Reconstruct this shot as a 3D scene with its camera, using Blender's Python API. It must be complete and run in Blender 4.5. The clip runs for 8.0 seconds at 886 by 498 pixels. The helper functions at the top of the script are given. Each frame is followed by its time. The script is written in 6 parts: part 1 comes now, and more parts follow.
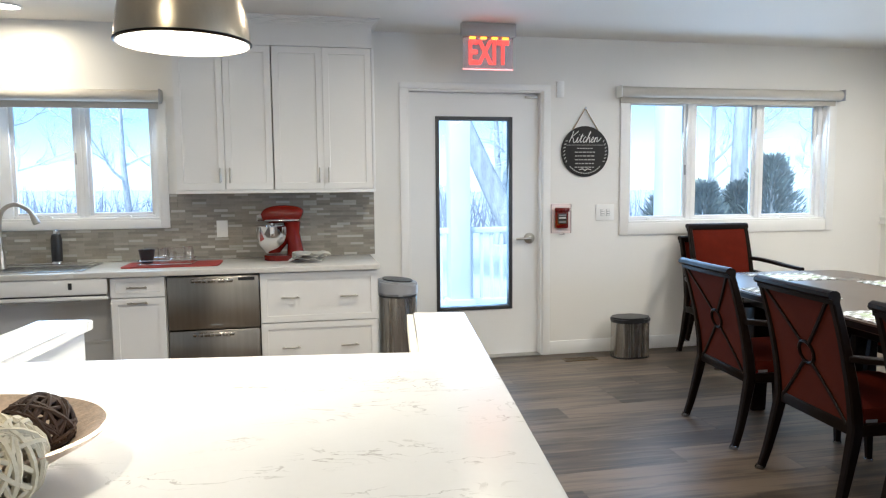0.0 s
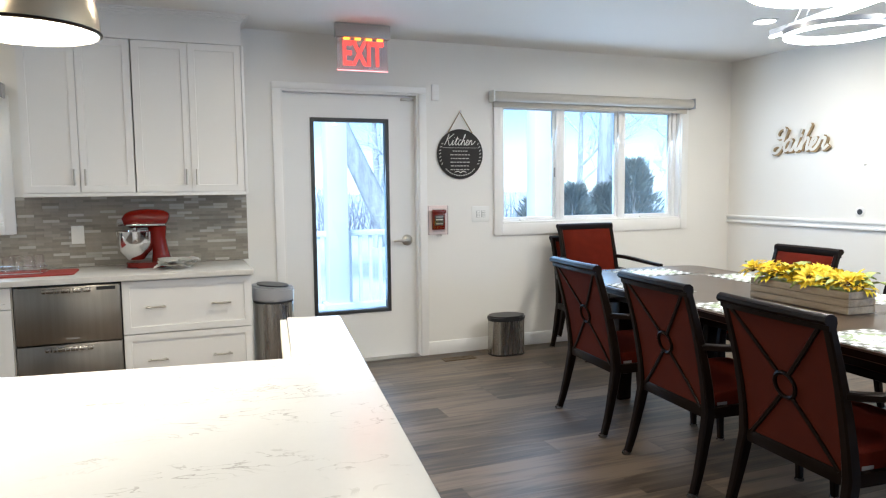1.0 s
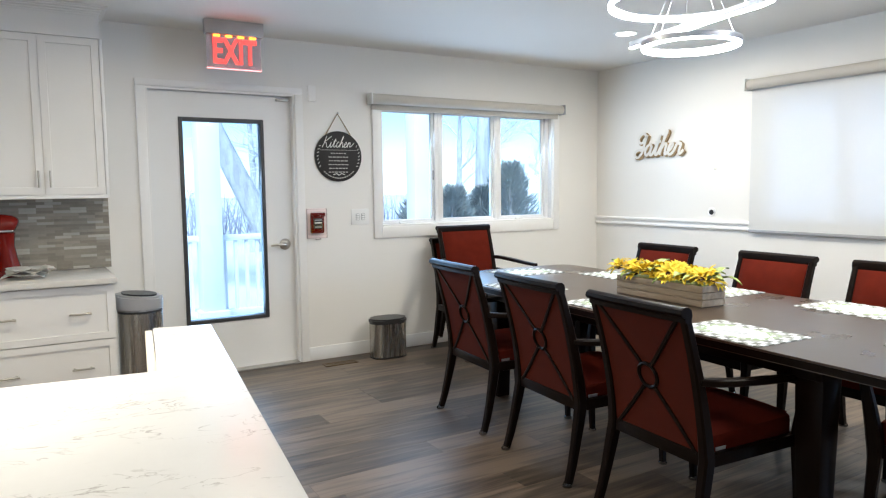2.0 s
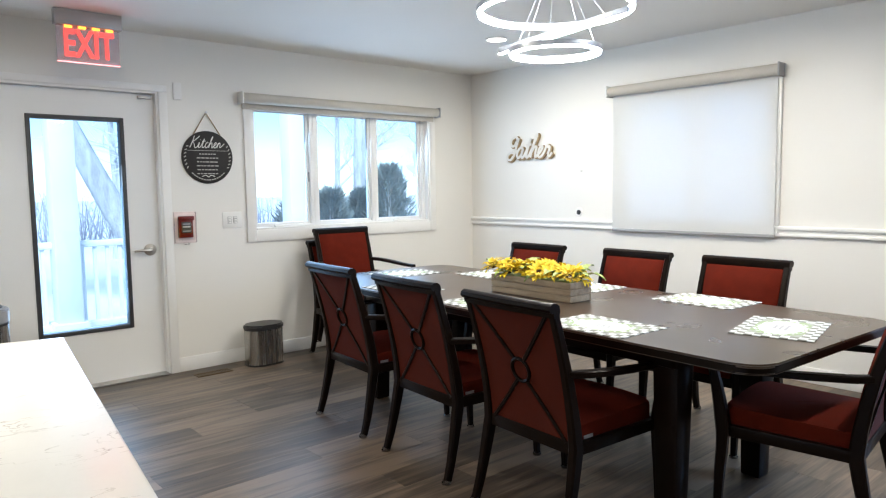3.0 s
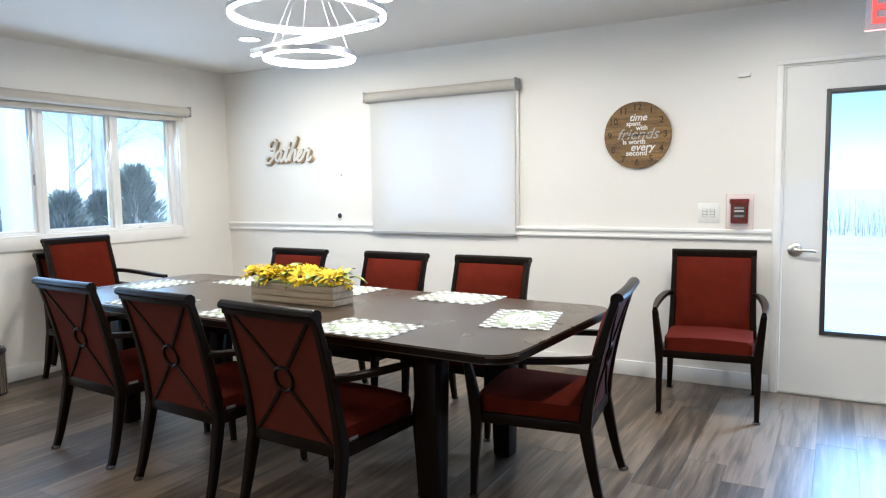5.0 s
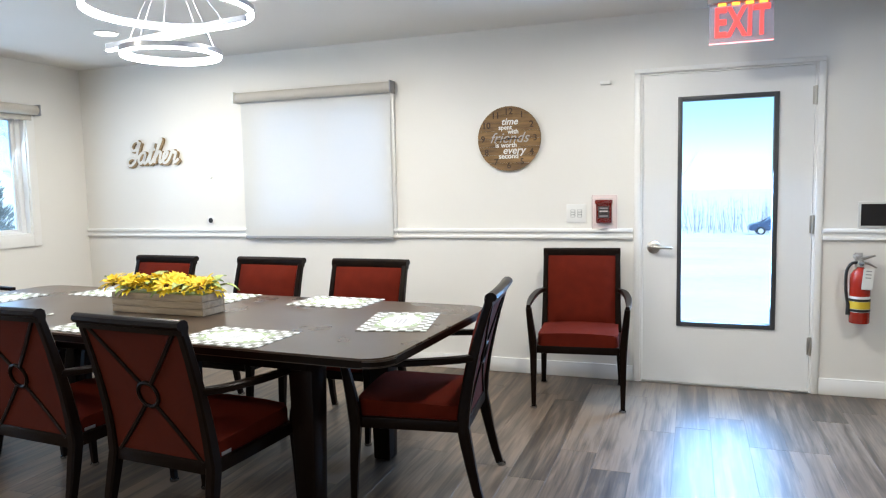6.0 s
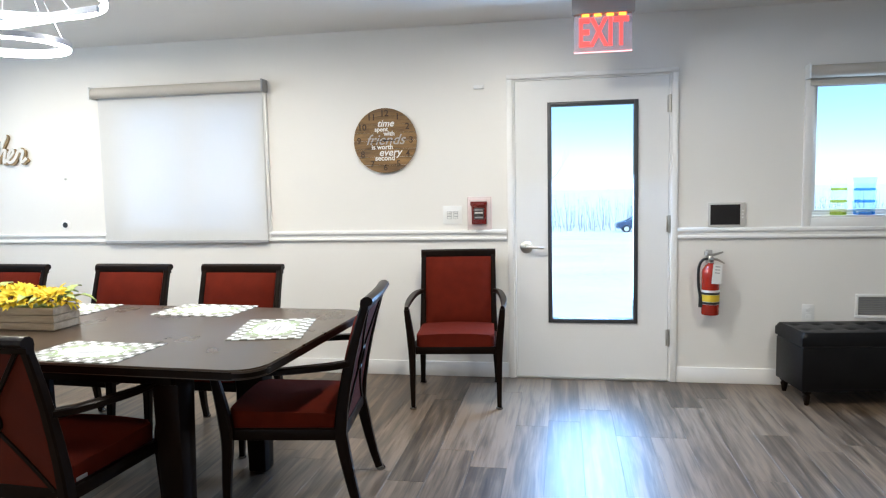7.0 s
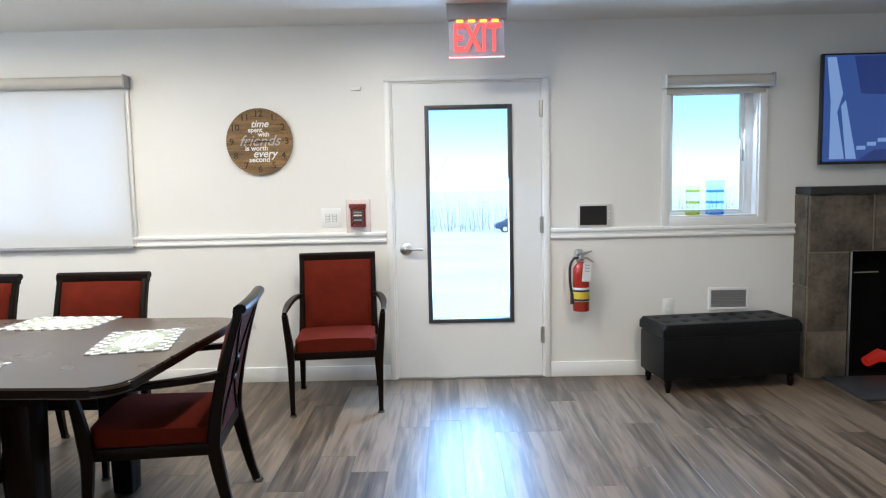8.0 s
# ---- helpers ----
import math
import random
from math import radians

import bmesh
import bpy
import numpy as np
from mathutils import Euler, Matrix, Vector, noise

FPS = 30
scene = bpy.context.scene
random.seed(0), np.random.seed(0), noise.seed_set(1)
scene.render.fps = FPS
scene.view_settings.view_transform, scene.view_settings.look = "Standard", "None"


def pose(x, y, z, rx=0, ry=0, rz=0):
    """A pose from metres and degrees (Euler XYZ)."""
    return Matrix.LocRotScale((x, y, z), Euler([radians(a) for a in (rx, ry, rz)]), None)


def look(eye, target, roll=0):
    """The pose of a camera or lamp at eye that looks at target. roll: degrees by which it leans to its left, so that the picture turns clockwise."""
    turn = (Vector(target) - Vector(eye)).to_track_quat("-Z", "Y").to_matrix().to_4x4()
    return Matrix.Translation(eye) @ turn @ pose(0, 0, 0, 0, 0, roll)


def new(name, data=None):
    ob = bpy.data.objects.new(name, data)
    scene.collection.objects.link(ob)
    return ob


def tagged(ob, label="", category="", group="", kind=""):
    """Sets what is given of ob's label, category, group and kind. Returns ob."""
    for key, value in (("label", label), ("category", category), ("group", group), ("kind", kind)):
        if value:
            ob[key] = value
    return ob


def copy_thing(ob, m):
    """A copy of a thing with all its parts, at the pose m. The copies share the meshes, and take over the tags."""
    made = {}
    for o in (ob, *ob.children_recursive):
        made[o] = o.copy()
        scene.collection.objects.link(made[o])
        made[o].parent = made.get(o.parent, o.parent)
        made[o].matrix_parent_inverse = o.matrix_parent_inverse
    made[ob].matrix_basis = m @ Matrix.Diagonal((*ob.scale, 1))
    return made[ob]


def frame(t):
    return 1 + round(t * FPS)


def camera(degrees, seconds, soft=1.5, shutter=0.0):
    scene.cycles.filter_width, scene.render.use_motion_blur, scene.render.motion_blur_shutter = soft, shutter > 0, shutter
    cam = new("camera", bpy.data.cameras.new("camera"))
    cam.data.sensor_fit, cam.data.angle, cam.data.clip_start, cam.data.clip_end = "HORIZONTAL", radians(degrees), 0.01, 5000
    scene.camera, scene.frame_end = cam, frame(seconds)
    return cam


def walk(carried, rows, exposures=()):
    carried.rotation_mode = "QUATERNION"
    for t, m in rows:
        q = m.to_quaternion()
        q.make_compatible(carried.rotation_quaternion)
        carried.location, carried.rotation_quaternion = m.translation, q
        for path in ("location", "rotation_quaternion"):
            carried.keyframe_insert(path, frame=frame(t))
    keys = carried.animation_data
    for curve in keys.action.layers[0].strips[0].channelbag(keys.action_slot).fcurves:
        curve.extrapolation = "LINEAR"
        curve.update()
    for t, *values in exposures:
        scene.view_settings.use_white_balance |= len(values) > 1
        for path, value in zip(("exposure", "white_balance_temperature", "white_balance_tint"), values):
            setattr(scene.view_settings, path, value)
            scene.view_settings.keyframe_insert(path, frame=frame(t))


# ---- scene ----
cam = camera(65.2, 8.0, soft=1.2)
PATH = [
    (0, (0.012, 0.293, 1.342), (0.405, 2.245, 1.157), -0.5),
    (0.5, (0.024, 0.297, 1.342), (0.585, 2.208, 1.158), -0.5),
    (1, (0.033, 0.302, 1.336), (0.756, 2.158, 1.156), -0.6),
    (1.5, (0.04, 0.304, 1.336), (0.917, 2.093, 1.158), -0.6),
    (3, (0.065, 0.291, 1.334), (1.371, 1.796, 1.159), -0.8),
    (3.5, (0.066, 0.286, 1.34), (1.495, 1.674, 1.164), -0.8),
    (4, (0.072, 0.285, 1.34), (1.618, 1.542, 1.164), -1.0),
    (4.5, (0.069, 0.281, 1.348), (1.713, 1.406, 1.169), -0.9),
    (6, (0.088, 0.254, 1.348), (1.962, 0.931, 1.17), -1.2),
    (6.5, (0.099, 0.245, 1.352), (2.025, 0.754, 1.171), -1.2),
    (7, (0.11, 0.232, 1.359), (2.071, 0.58, 1.175), -1.2),
    (7.5, (0.116, 0.215, 1.363), (2.099, 0.403, 1.178), -1.2),
    (8, (0.12, 0.212, 1.365), (2.111, 0.224, 1.178), -1.2),
]
walk(cam, [(t, look(eye, target, roll)) for t, eye, target, roll in PATH])

# ---- light ----
EXPOSURE = 1.17
scene.view_settings.exposure = EXPOSURE
world = bpy.data.worlds.new("overcast_sky")
scene.world = world
world.use_nodes = True
wn = world.node_tree.nodes
sky = wn.new("ShaderNodeTexSky")
sky.sky_type = 'NISHITA'
sky.sun_disc = False
sky.sun_elevation = radians(52)
sky.sun_rotation = radians(217)
sky.air_density, sky.dust_density, sky.ozone_density = 0.8, 0.1, 5.0
world.node_tree.links.new(sky.outputs[0], wn["Background"].inputs[0])
wn["Background"].inputs[1].default_value = 0.15


def lamp(name, kind, energy, m, color=(1, 1, 1), **kw):
    d = bpy.data.lights.new(name, kind)
    d.energy, d.color = energy, color
    if kind == 'AREA':
        d.shape = kw.get("shape", 'RECTANGLE')
        d.size, d.size_y = kw.get("size", 1), kw.get("size_y", kw.get("size", 1))
        d.spread = radians(kw.get("spread", 180))
    if kind == 'SUN':
        d.angle = radians(kw.get("angle", 15))
    if kind == 'POINT':
        d.shadow_soft_size = kw.get("size", 0.05)
    if kind == 'SPOT':
        d.shadow_soft_size, d.spot_size, d.spot_blend = kw.get("size", 0.05), radians(kw.get("cone", 120)), 0.6
    ob = new(name, d)
    ob.matrix_world = m
    return ob


DAY = (0.50, 0.72, 1.0)
WARM = (1.0, 0.945, 0.82)
WARMER = (1.0, 0.895, 0.69)
lamp("sun", 'SUN', 3.8, look((-6, -8, 14), (0, 0, 0)), (1, 0.98, 0.95), angle=25)
# daylight standing in the openings
lamp("sky_kitchen_window", 'AREA', 7, look((-1.5, 5.50, 1.5), (-1.5, 4.0, 1.2)), DAY, size=1.0, size_y=0.75)
lamp("sky_north_door", 'AREA', 8, look((1.3, 5.56, 1.1), (1.3, 4.0, 0.7)), DAY, size=0.55, size_y=1.4)
lamp("sky_dining_window", 'AREA', 14, look((3.43, 5.53, 1.5), (3.4, 4.0, 1.1)), DAY, size=1.7, size_y=0.9)
lamp("sky_east_door", 'AREA', 46, look((4.99, 0.055, 1.15), (3.5, 0.055, 0.6)), (0.36, 0.60, 1.0), size=0.55, size_y=1.4)
lamp("sky_small_window", 'AREA', 5, look((5.02, -1.62, 1.54), (4.0, -1.62, 1.2)), DAY, size=0.5, size_y=0.8)
lamp("sky_shaded_window", 'AREA', 10, look((5.04, 3.0, 1.5), (4.0, 3.0, 1.4)), DAY, size=1.1, size_y=0.9)
# ceiling downlights: x, y, watts; fourth and last three are unseen, added for brightness
DOWNLIGHTS_AND_FILL = ((3.88, 4.04, 10), (3.50, 2.62, 12), (3.55, 0.64, 12), (2.70, -1.30, 12), (-1.72, 5.05, 3.5), (0.9, 3.6, 8), (-0.7, 3.3, 4), (-0.75, 0.9, 5.5))
for dx, dy, power in DOWNLIGHTS_AND_FILL:
    lamp("downlight_and_fill_lamp", 'AREA', power, look((dx, dy, 2.428), (dx, dy + 0.001, 0)), WARM if dx > 2 else WARMER, shape='DISK', size=0.13, spread=175)
lamp("pendant_lamp", 'AREA', 7.5, look((-0.287, 2.28, 1.72), (-0.287, 2.281, 0)), WARM, shape='DISK', size=0.30)


# ---- materials ----
def mat(name, color, rough=0.5, metal=0.0, var=0.06, scale=6.0, fine=60.0, bump=0.05, stretch=(1, 1, 1), coat=0.0, emit=None, spec=0.5, second=None, island=0.0):
    """A surface with colour variation at a broad and a fine scale and a little relief."""
    m = bpy.data.materials.new(name)
    m.use_nodes = True
    n, l = m.node_tree.nodes, m.node_tree.links
    p = n["Principled BSDF"]
    p.inputs["Metallic"].default_value = metal
    p.inputs["Specular IOR Level"].default_value = spec
    p.inputs["Coat Weight"].default_value = coat
    tc, mp = n.new("ShaderNodeTexCoord"), n.new("ShaderNodeMapping")
    mp.inputs["Scale"].default_value = stretch
    l.new(tc.outputs["Object"], mp.inputs[0])
    big, small = n.new("ShaderNodeTexNoise"), n.new("ShaderNodeTexNoise")
    big.inputs["Scale"].default_value, small.inputs["Scale"].default_value = scale, fine
    big.inputs["Detail"].default_value, small.inputs["Detail"].default_value = 4, 3
    l.new(mp.outputs[0], big.inputs["Vector"])
    l.new(mp.outputs[0], small.inputs["Vector"])
    add = n.new("ShaderNodeMath")
    add.operation = 'MULTIPLY_ADD'
    l.new(small.outputs["Fac"], add.inputs[0])
    add.inputs[1].default_value = 0.4
    l.new(big.outputs["Fac"], add.inputs[2])
    ramp = n.new("ShaderNodeValToRGB")
    c = Vector(color)
    d = Vector(second) if second else c * (1 + var)
    ramp.color_ramp.elements[0].position, ramp.color_ramp.elements[1].position = 0.45, 0.95
    ramp.color_ramp.elements[0].color = (*(c * (1 - var)), 1)
    ramp.color_ramp.elements[1].color = (*[min(1, v) for v in d], 1)
    l.new(add.outputs[0], ramp.inputs[0])
    out = ramp.outputs[0]
    if island:
        info, mul, mix = n.new("ShaderNodeNewGeometry"), n.new("ShaderNodeMapRange"), n.new("ShaderNodeMixRGB")
        mul.inputs["To Min"].default_value, mul.inputs["To Max"].default_value = 1 - island, 1 + island
        l.new(info.outputs["Random Per Island"], mul.inputs["Value"])
        mix.blend_type = 'MULTIPLY'
        mix.inputs[0].default_value = 1
        l.new(out, mix.inputs[1])
        l.new(mul.outputs[0], mix.inputs[2])
        out = mix.outputs[0]
    l.new(out, p.inputs["Base Color"])
    rr = n.new("ShaderNodeMapRange")
    rr.inputs["To Min"].default_value, rr.inputs["To Max"].default_value = max(0.02, rough * 0.88), min(1, rough * 1.12)
    l.new(big.outputs["Fac"], rr.inputs["Value"])
    l.new(rr.outputs[0], p.inputs["Roughness"])
    if bump:
        b = n.new("ShaderNodeBump")
        b.inputs["Strength"].default_value, b.inputs["Distance"].default_value = bump, 0.004
        l.new(small.outputs["Fac"], b.inputs["Height"])
        l.new(b.outputs[0], p.inputs["Normal"])
    if emit:
        p.inputs["Emission Color"].default_value = (*emit[0], 1)
        p.inputs["Emission Strength"].default_value = emit[1]
    return m


def glass(name, tint=(1, 1, 1), rough=0.0, thin=0.0):
    """Clear glass; thin gives thin-walled ware one even share of gloss."""
    m = bpy.data.materials.new(name)
    m.use_nodes = True
    n, l = m.node_tree.nodes, m.node_tree.links
    n.remove(n["Principled BSDF"])
    tr, gl, mix, fr = n.new("ShaderNodeBsdfTransparent"), n.new("ShaderNodeBsdfGlossy"), n.new("ShaderNodeMixShader"), n.new("ShaderNodeFresnel")
    tr.inputs[0].default_value = (*tint, 1)
    gl.inputs["Roughness"].default_value = rough
    fr.inputs[0].default_value = 1.45
    mix.inputs[0].default_value = thin
    if not thin:
        l.new(fr.outputs[0], mix.inputs[0])
    l.new(tr.outputs[0], mix.inputs[1])
    l.new(gl.outputs[0], mix.inputs[2])
    l.new(mix.outputs[0], n["Material Output"].inputs[0])
    return m


WALL = mat("wall_paint", (0.80, 0.78, 0.74), 0.42, var=0.015, scale=1.2, fine=220, bump=0.05)
CEIL = mat("ceiling_paint", (0.78, 0.76, 0.73), 0.7, var=0.02, scale=1.0, fine=160, bump=0.08)
TRIM = mat("trim_paint", (0.83, 0.82, 0.80), 0.35, var=0.012, scale=3, fine=150, bump=0.02)
CAB = mat("cabinet_paint", (0.80, 0.79, 0.77), 0.32, var=0.012, scale=3, fine=120, bump=0.015)
DOORP = mat("door_paint", (0.80, 0.80, 0.79), 0.34, var=0.015, scale=2, fine=120, bump=0.02)
VINYL = mat("window_vinyl", (0.82, 0.82, 0.82), 0.3, var=0.01, bump=0.01)
ROLLER = mat("roller_fabric", (0.52, 0.49, 0.44), 0.75, var=0.04, scale=8, fine=500, bump=0.1)
QUARTZ = mat("island_quartz", (0.74, 0.73, 0.70), 0.16, var=0.02, scale=9, fine=90, bump=0.0)


def veined(m, vein, amount):
    """Sparse thin veins and flecks over a stone."""
    n, l = m.node_tree.nodes, m.node_tree.links
    p = n["Principled BSDF"]
    old = p.inputs["Base Color"].links[0].from_socket
    tc, mp, a, b = n.new("ShaderNodeTexCoord"), n.new("ShaderNodeMapping"), n.new("ShaderNodeTexNoise"), n.new("ShaderNodeTexNoise")
    mp.inputs["Scale"].default_value, mp.inputs["Rotation"].default_value = (1.0, 2.4, 1), (0, 0, 0.25)
    a.inputs["Scale"].default_value, a.inputs["Detail"].default_value, a.inputs["Distortion"].default_value = 9, 6, 1.2
    b.inputs["Scale"].default_value = 5
    l.new(tc.outputs["Object"], mp.inputs[0])
    l.new(mp.outputs[0], a.inputs["Vector"])
    l.new(mp.outputs[0], b.inputs["Vector"])
    d, e, f = n.new("ShaderNodeMath"), n.new("ShaderNodeMath"), n.new("ShaderNodeMath")
    d.operation, e.operation, f.operation = 'SUBTRACT', 'ABSOLUTE', 'LESS_THAN'
    d.inputs[1].default_value, f.inputs[1].default_value = 0.5, 0.010
    l.new(a.outputs["Fac"], d.inputs[0])
    l.new(d.outputs[0], e.inputs[0])
    l.new(e.outputs[0], f.inputs[0])
    g, h = n.new("ShaderNodeMapRange"), n.new("ShaderNodeMath")
    g.inputs["From Min"].default_value, g.inputs["From Max"].default_value, g.inputs["To Max"].default_value = 0.50, 0.66, amount
    l.new(b.outputs["Fac"], g.inputs["Value"])
    h.operation = 'MULTIPLY'
    l.new(f.outputs[0], h.inputs[0])
    l.new(g.outputs[0], h.inputs[1])
    mix = n.new("ShaderNodeMixRGB")
    mix.inputs[2].default_value = (*vein, 1)
    l.new(h.outputs[0], mix.inputs[0])
    l.new(old, mix.inputs[1])
    l.new(mix.outputs[0], p.inputs["Base Color"])


veined(QUARTZ, (0.40, 0.38, 0.35), 0.8)
COUNTER = mat("counter_quartz", (0.62, 0.60, 0.56), 0.2, var=0.05, scale=20, fine=220, bump=0.0)
STEEL = mat("brushed_steel", (0.40, 0.375, 0.34), 0.27, 1.0, var=0.1, scale=3, fine=40, bump=0.03, stretch=(18, 18, 0.6))
STEELH = mat("brushed_steel_front", (0.33, 0.305, 0.27), 0.3, 1.0, var=0.08, scale=3, fine=40, bump=0.03, stretch=(14, 1, 0.5))
NICKEL = mat("brushed_nickel", (0.52, 0.49, 0.44), 0.3, 1.0, var=0.05, bump=0.02)
BRASS = mat("brushed_champagne_metal", (0.50, 0.43, 0.33), 0.26, 1.0, var=0.08, scale=2, fine=30, bump=0.02, stretch=(10, 10, 0.4))
CHROME = mat("chrome", (0.75, 0.75, 0.75), 0.08, 1.0, var=0.02, bump=0)
BLACKP = mat("black_plastic", (0.018, 0.018, 0.019), 0.4, var=0.1, bump=0.03)
GREYP = mat("grey_plastic", (0.32, 0.32, 0.33), 0.35, var=0.04, bump=0.02)
WHITEP = mat("white_plastic", (0.80, 0.80, 0.78), 0.35, var=0.01, bump=0.0)
DARKWOOD = mat("dark_stained_wood", (0.0075, 0.0040, 0.0026), 0.30, var=0.3, scale=5, fine=40, bump=0.03, stretch=(1, 1, 0.3), spec=0.10)
TABLETOP = mat("table_laminate", (0.066, 0.043, 0.027), 0.28, var=0.05, scale=2.5, fine=120, bump=0.0)
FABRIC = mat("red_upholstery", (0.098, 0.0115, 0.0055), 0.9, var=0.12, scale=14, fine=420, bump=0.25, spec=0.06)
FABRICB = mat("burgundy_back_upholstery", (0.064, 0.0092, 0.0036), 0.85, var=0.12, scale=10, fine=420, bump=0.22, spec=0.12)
REDENAMEL = mat("red_enamel", (0.15, 0.005, 0.002), 0.22, var=0.03, bump=0, coat=0.05, spec=0.35)
REDCLOTH = mat("red_woven_mat", (0.30, 0.03, 0.02), 0.9, var=0.2, scale=40, fine=300, bump=0.3)
WHITECLOTH = mat("white_cloth", (0.78, 0.77, 0.74), 0.9, var=0.03, scale=12, fine=300, bump=0.2)
GLASS = glass("window_glass", (0.79, 0.92, 1.0))
CLEAR = glass("clear_plastic", (0.98, 0.97, 0.97), 0.06)
DARKGASKET = mat("dark_glazing_frame", (0.045, 0.046, 0.05), 0.45, var=0.1, bump=0.02)
GREYW = mat("pale_grey_metal", (0.42, 0.40, 0.38), 0.45, 0.3, var=0.03, bump=0.01)
ALU = mat("aluminium_threshold", (0.45, 0.44, 0.42), 0.4, 1.0, var=0.06, bump=0.03)


# ---- mesh helpers ----
def box(x0, x1, y0, y1, z0, z1, bev=0.0, bm=None, seg=2):
    bm = bm or bmesh.new()
    vs = [bm.verts.new((x, y, z)) for x in (x0, x1) for y in (y0, y1) for z in (z0, z1)]
    fs = [bm.faces.new([vs[i] for i in q]) for q in ((0, 1, 3, 2), (4, 6, 7, 5), (0, 4, 5, 1), (2, 3, 7, 6), (0, 2, 6, 4), (1, 5, 7, 3))]
    if bev:
        es = {e for f in fs for e in f.edges}
        bmesh.ops.bevel(bm, geom=list(es), offset=bev, segments=seg, affect='EDGES', profile=0.5)
    return bm


def lathe(profile, seg=32, bm=None, at=(0, 0, 0)):
    """A turned shape from (radius, height) pairs."""
    bm = bm or bmesh.new()
    rings = []
    for r, z in profile:
        if r < 1e-5:
            rings.append([bm.verts.new((at[0], at[1], at[2] + z))])
        else:
            rings.append([bm.verts.new((at[0] + r * math.cos(2 * math.pi * i / seg), at[1] + r * math.sin(2 * math.pi * i / seg), at[2] + z)) for i in range(seg)])
    for a, b in zip(rings, rings[1:]):
        for i in range(seg):
            j = (i + 1) % seg
            if len(a) == 1 and len(b) == 1:
                continue
            if len(a) == 1:
                bm.faces.new((a[0], b[j], b[i]))
            elif len(b) == 1:
                bm.faces.new((a[i], a[j], b[0]))
            else:
                bm.faces.new((a[i], a[j], b[j], b[i]))
    return bm


def tube(points, r, seg=8, bm=None, closed=False, flat=1.0):
    """A rod along points; r is one radius or one for each point; flat squeezes it sideways."""
    bm = bm or bmesh.new()
    pts = [Vector(p) for p in points]
    rs = r if isinstance(r, (list, tuple)) else [r] * len(pts)
    rings, up = [], None
    for i, p in enumerate(pts):
        if closed:
            t = pts[(i + 1) % len(pts)] - pts[i - 1]
        else:
            t = pts[min(i + 1, len(pts) - 1)] - pts[max(i - 1, 0)]
        t.normalize()
        if up is None:
            up = t.cross(Vector((0, 0, 1)))
            if up.length < 0.05:
                up = t.cross(Vector((1, 0, 0)))
        up = (up - t * up.dot(t)).normalized()
        side = t.cross(up)
        rings.append([bm.verts.new(p + rs[i] * (up * math.cos(2 * math.pi * k / seg + math.pi / seg) * flat + side * math.sin(2 * math.pi * k / seg + math.pi / seg))) for k in range(seg)])
    pairs = list(zip(rings, rings[1:])) + ([(rings[-1], rings[0])] if closed else [])
    for a, b in pairs:
        for k in range(seg):
            bm.faces.new((a[k], a[(k + 1) % seg], b[(k + 1) % seg], b[k]))
    if not closed:
        bm.faces.new(rings[0][::-1])
        bm.faces.new(rings[-1])
    return bm


def smooth(points, n=6):
    """More points along a Catmull-Rom curve."""
    p = [Vector(q) for q in points]
    p = [p[0] * 2 - p[1]] + p + [p[-1] * 2 - p[-2]]
    out = []
    for i in range(1, len(p) - 2):
        for k in range(n):
            t = k / n
            out.append(0.5 * (2 * p[i] + (p[i + 1] - p[i - 1]) * t + (2 * p[i - 1] - 5 * p[i] + 4 * p[i + 1] - p[i + 2]) * t * t + (3 * p[i] - p[i - 1] - 3 * p[i + 1] + p[i + 2]) * t ** 3))
    return out + [p[-2]]


def outline(points, z0, z1, bev=0.0, bm=None):
    """A slab with the given outline (counter-clockwise)."""
    bm = bm or bmesh.new()
    lo = [bm.verts.new((x, y, z0)) for x, y in points]
    hi = [bm.verts.new((x, y, z1)) for x, y in points]
    n = len(points)
    fs = [bm.faces.new(lo[::-1]), bm.faces.new(hi)]
    fs += [bm.faces.new((lo[i], lo[(i + 1) % n], hi[(i + 1) % n], hi[i])) for i in range(n)]
    if bev:
        bmesh.ops.bevel(bm, geom=[e for f in fs[:2] for e in f.edges], offset=bev, segments=2, affect='EDGES')
    return bm


def rounded(x0, x1, y0, y1, r, n=6):
    out = []
    for cx, cy, a in ((x1 - r, y0 + r, -90), (x1 - r, y1 - r, 0), (x0 + r, y1 - r, 90), (x0 + r, y0 + r, 180)):
        out += [(cx + r * math.cos(radians(a + 90 * k / n)), cy + r * math.sin(radians(a + 90 * k / n))) for k in range(n + 1)]
    return out


def mesh_of(name, bm, material, flat=False):
    bmesh.ops.recalc_face_normals(bm, faces=bm.faces)
    me = bpy.data.meshes.new(name)
    bm.to_mesh(me)
    bm.free()
    me.materials.append(material)
    if not flat:
        me.polygons.foreach_set("use_smooth", [True] * len(me.polygons))
        me.set_sharp_from_angle(angle=radians(38))
    return me


def part(name, bm, material, parent, label="", m=None):
    """One mesh under a thing or a part."""
    ob = new(name, mesh_of(name, bm, material))
    ob.parent = parent
    if m is not None:
        ob.matrix_basis = m
    if label:
        ob["label"] = label
    return ob


def thing(name, label, category, m=None, group="", kind=""):
    ob = new(name)
    ob.empty_display_size = 0.1
    ob.matrix_basis = m or Matrix()
    return tagged(ob, label, category, group, kind)


def solo(name, bm, material, label, category, m=None, group="", kind=""):
    ob = new(name, mesh_of(name, bm, material))
    ob.matrix_basis = m or Matrix()
    return tagged(ob, label, category, group, kind)


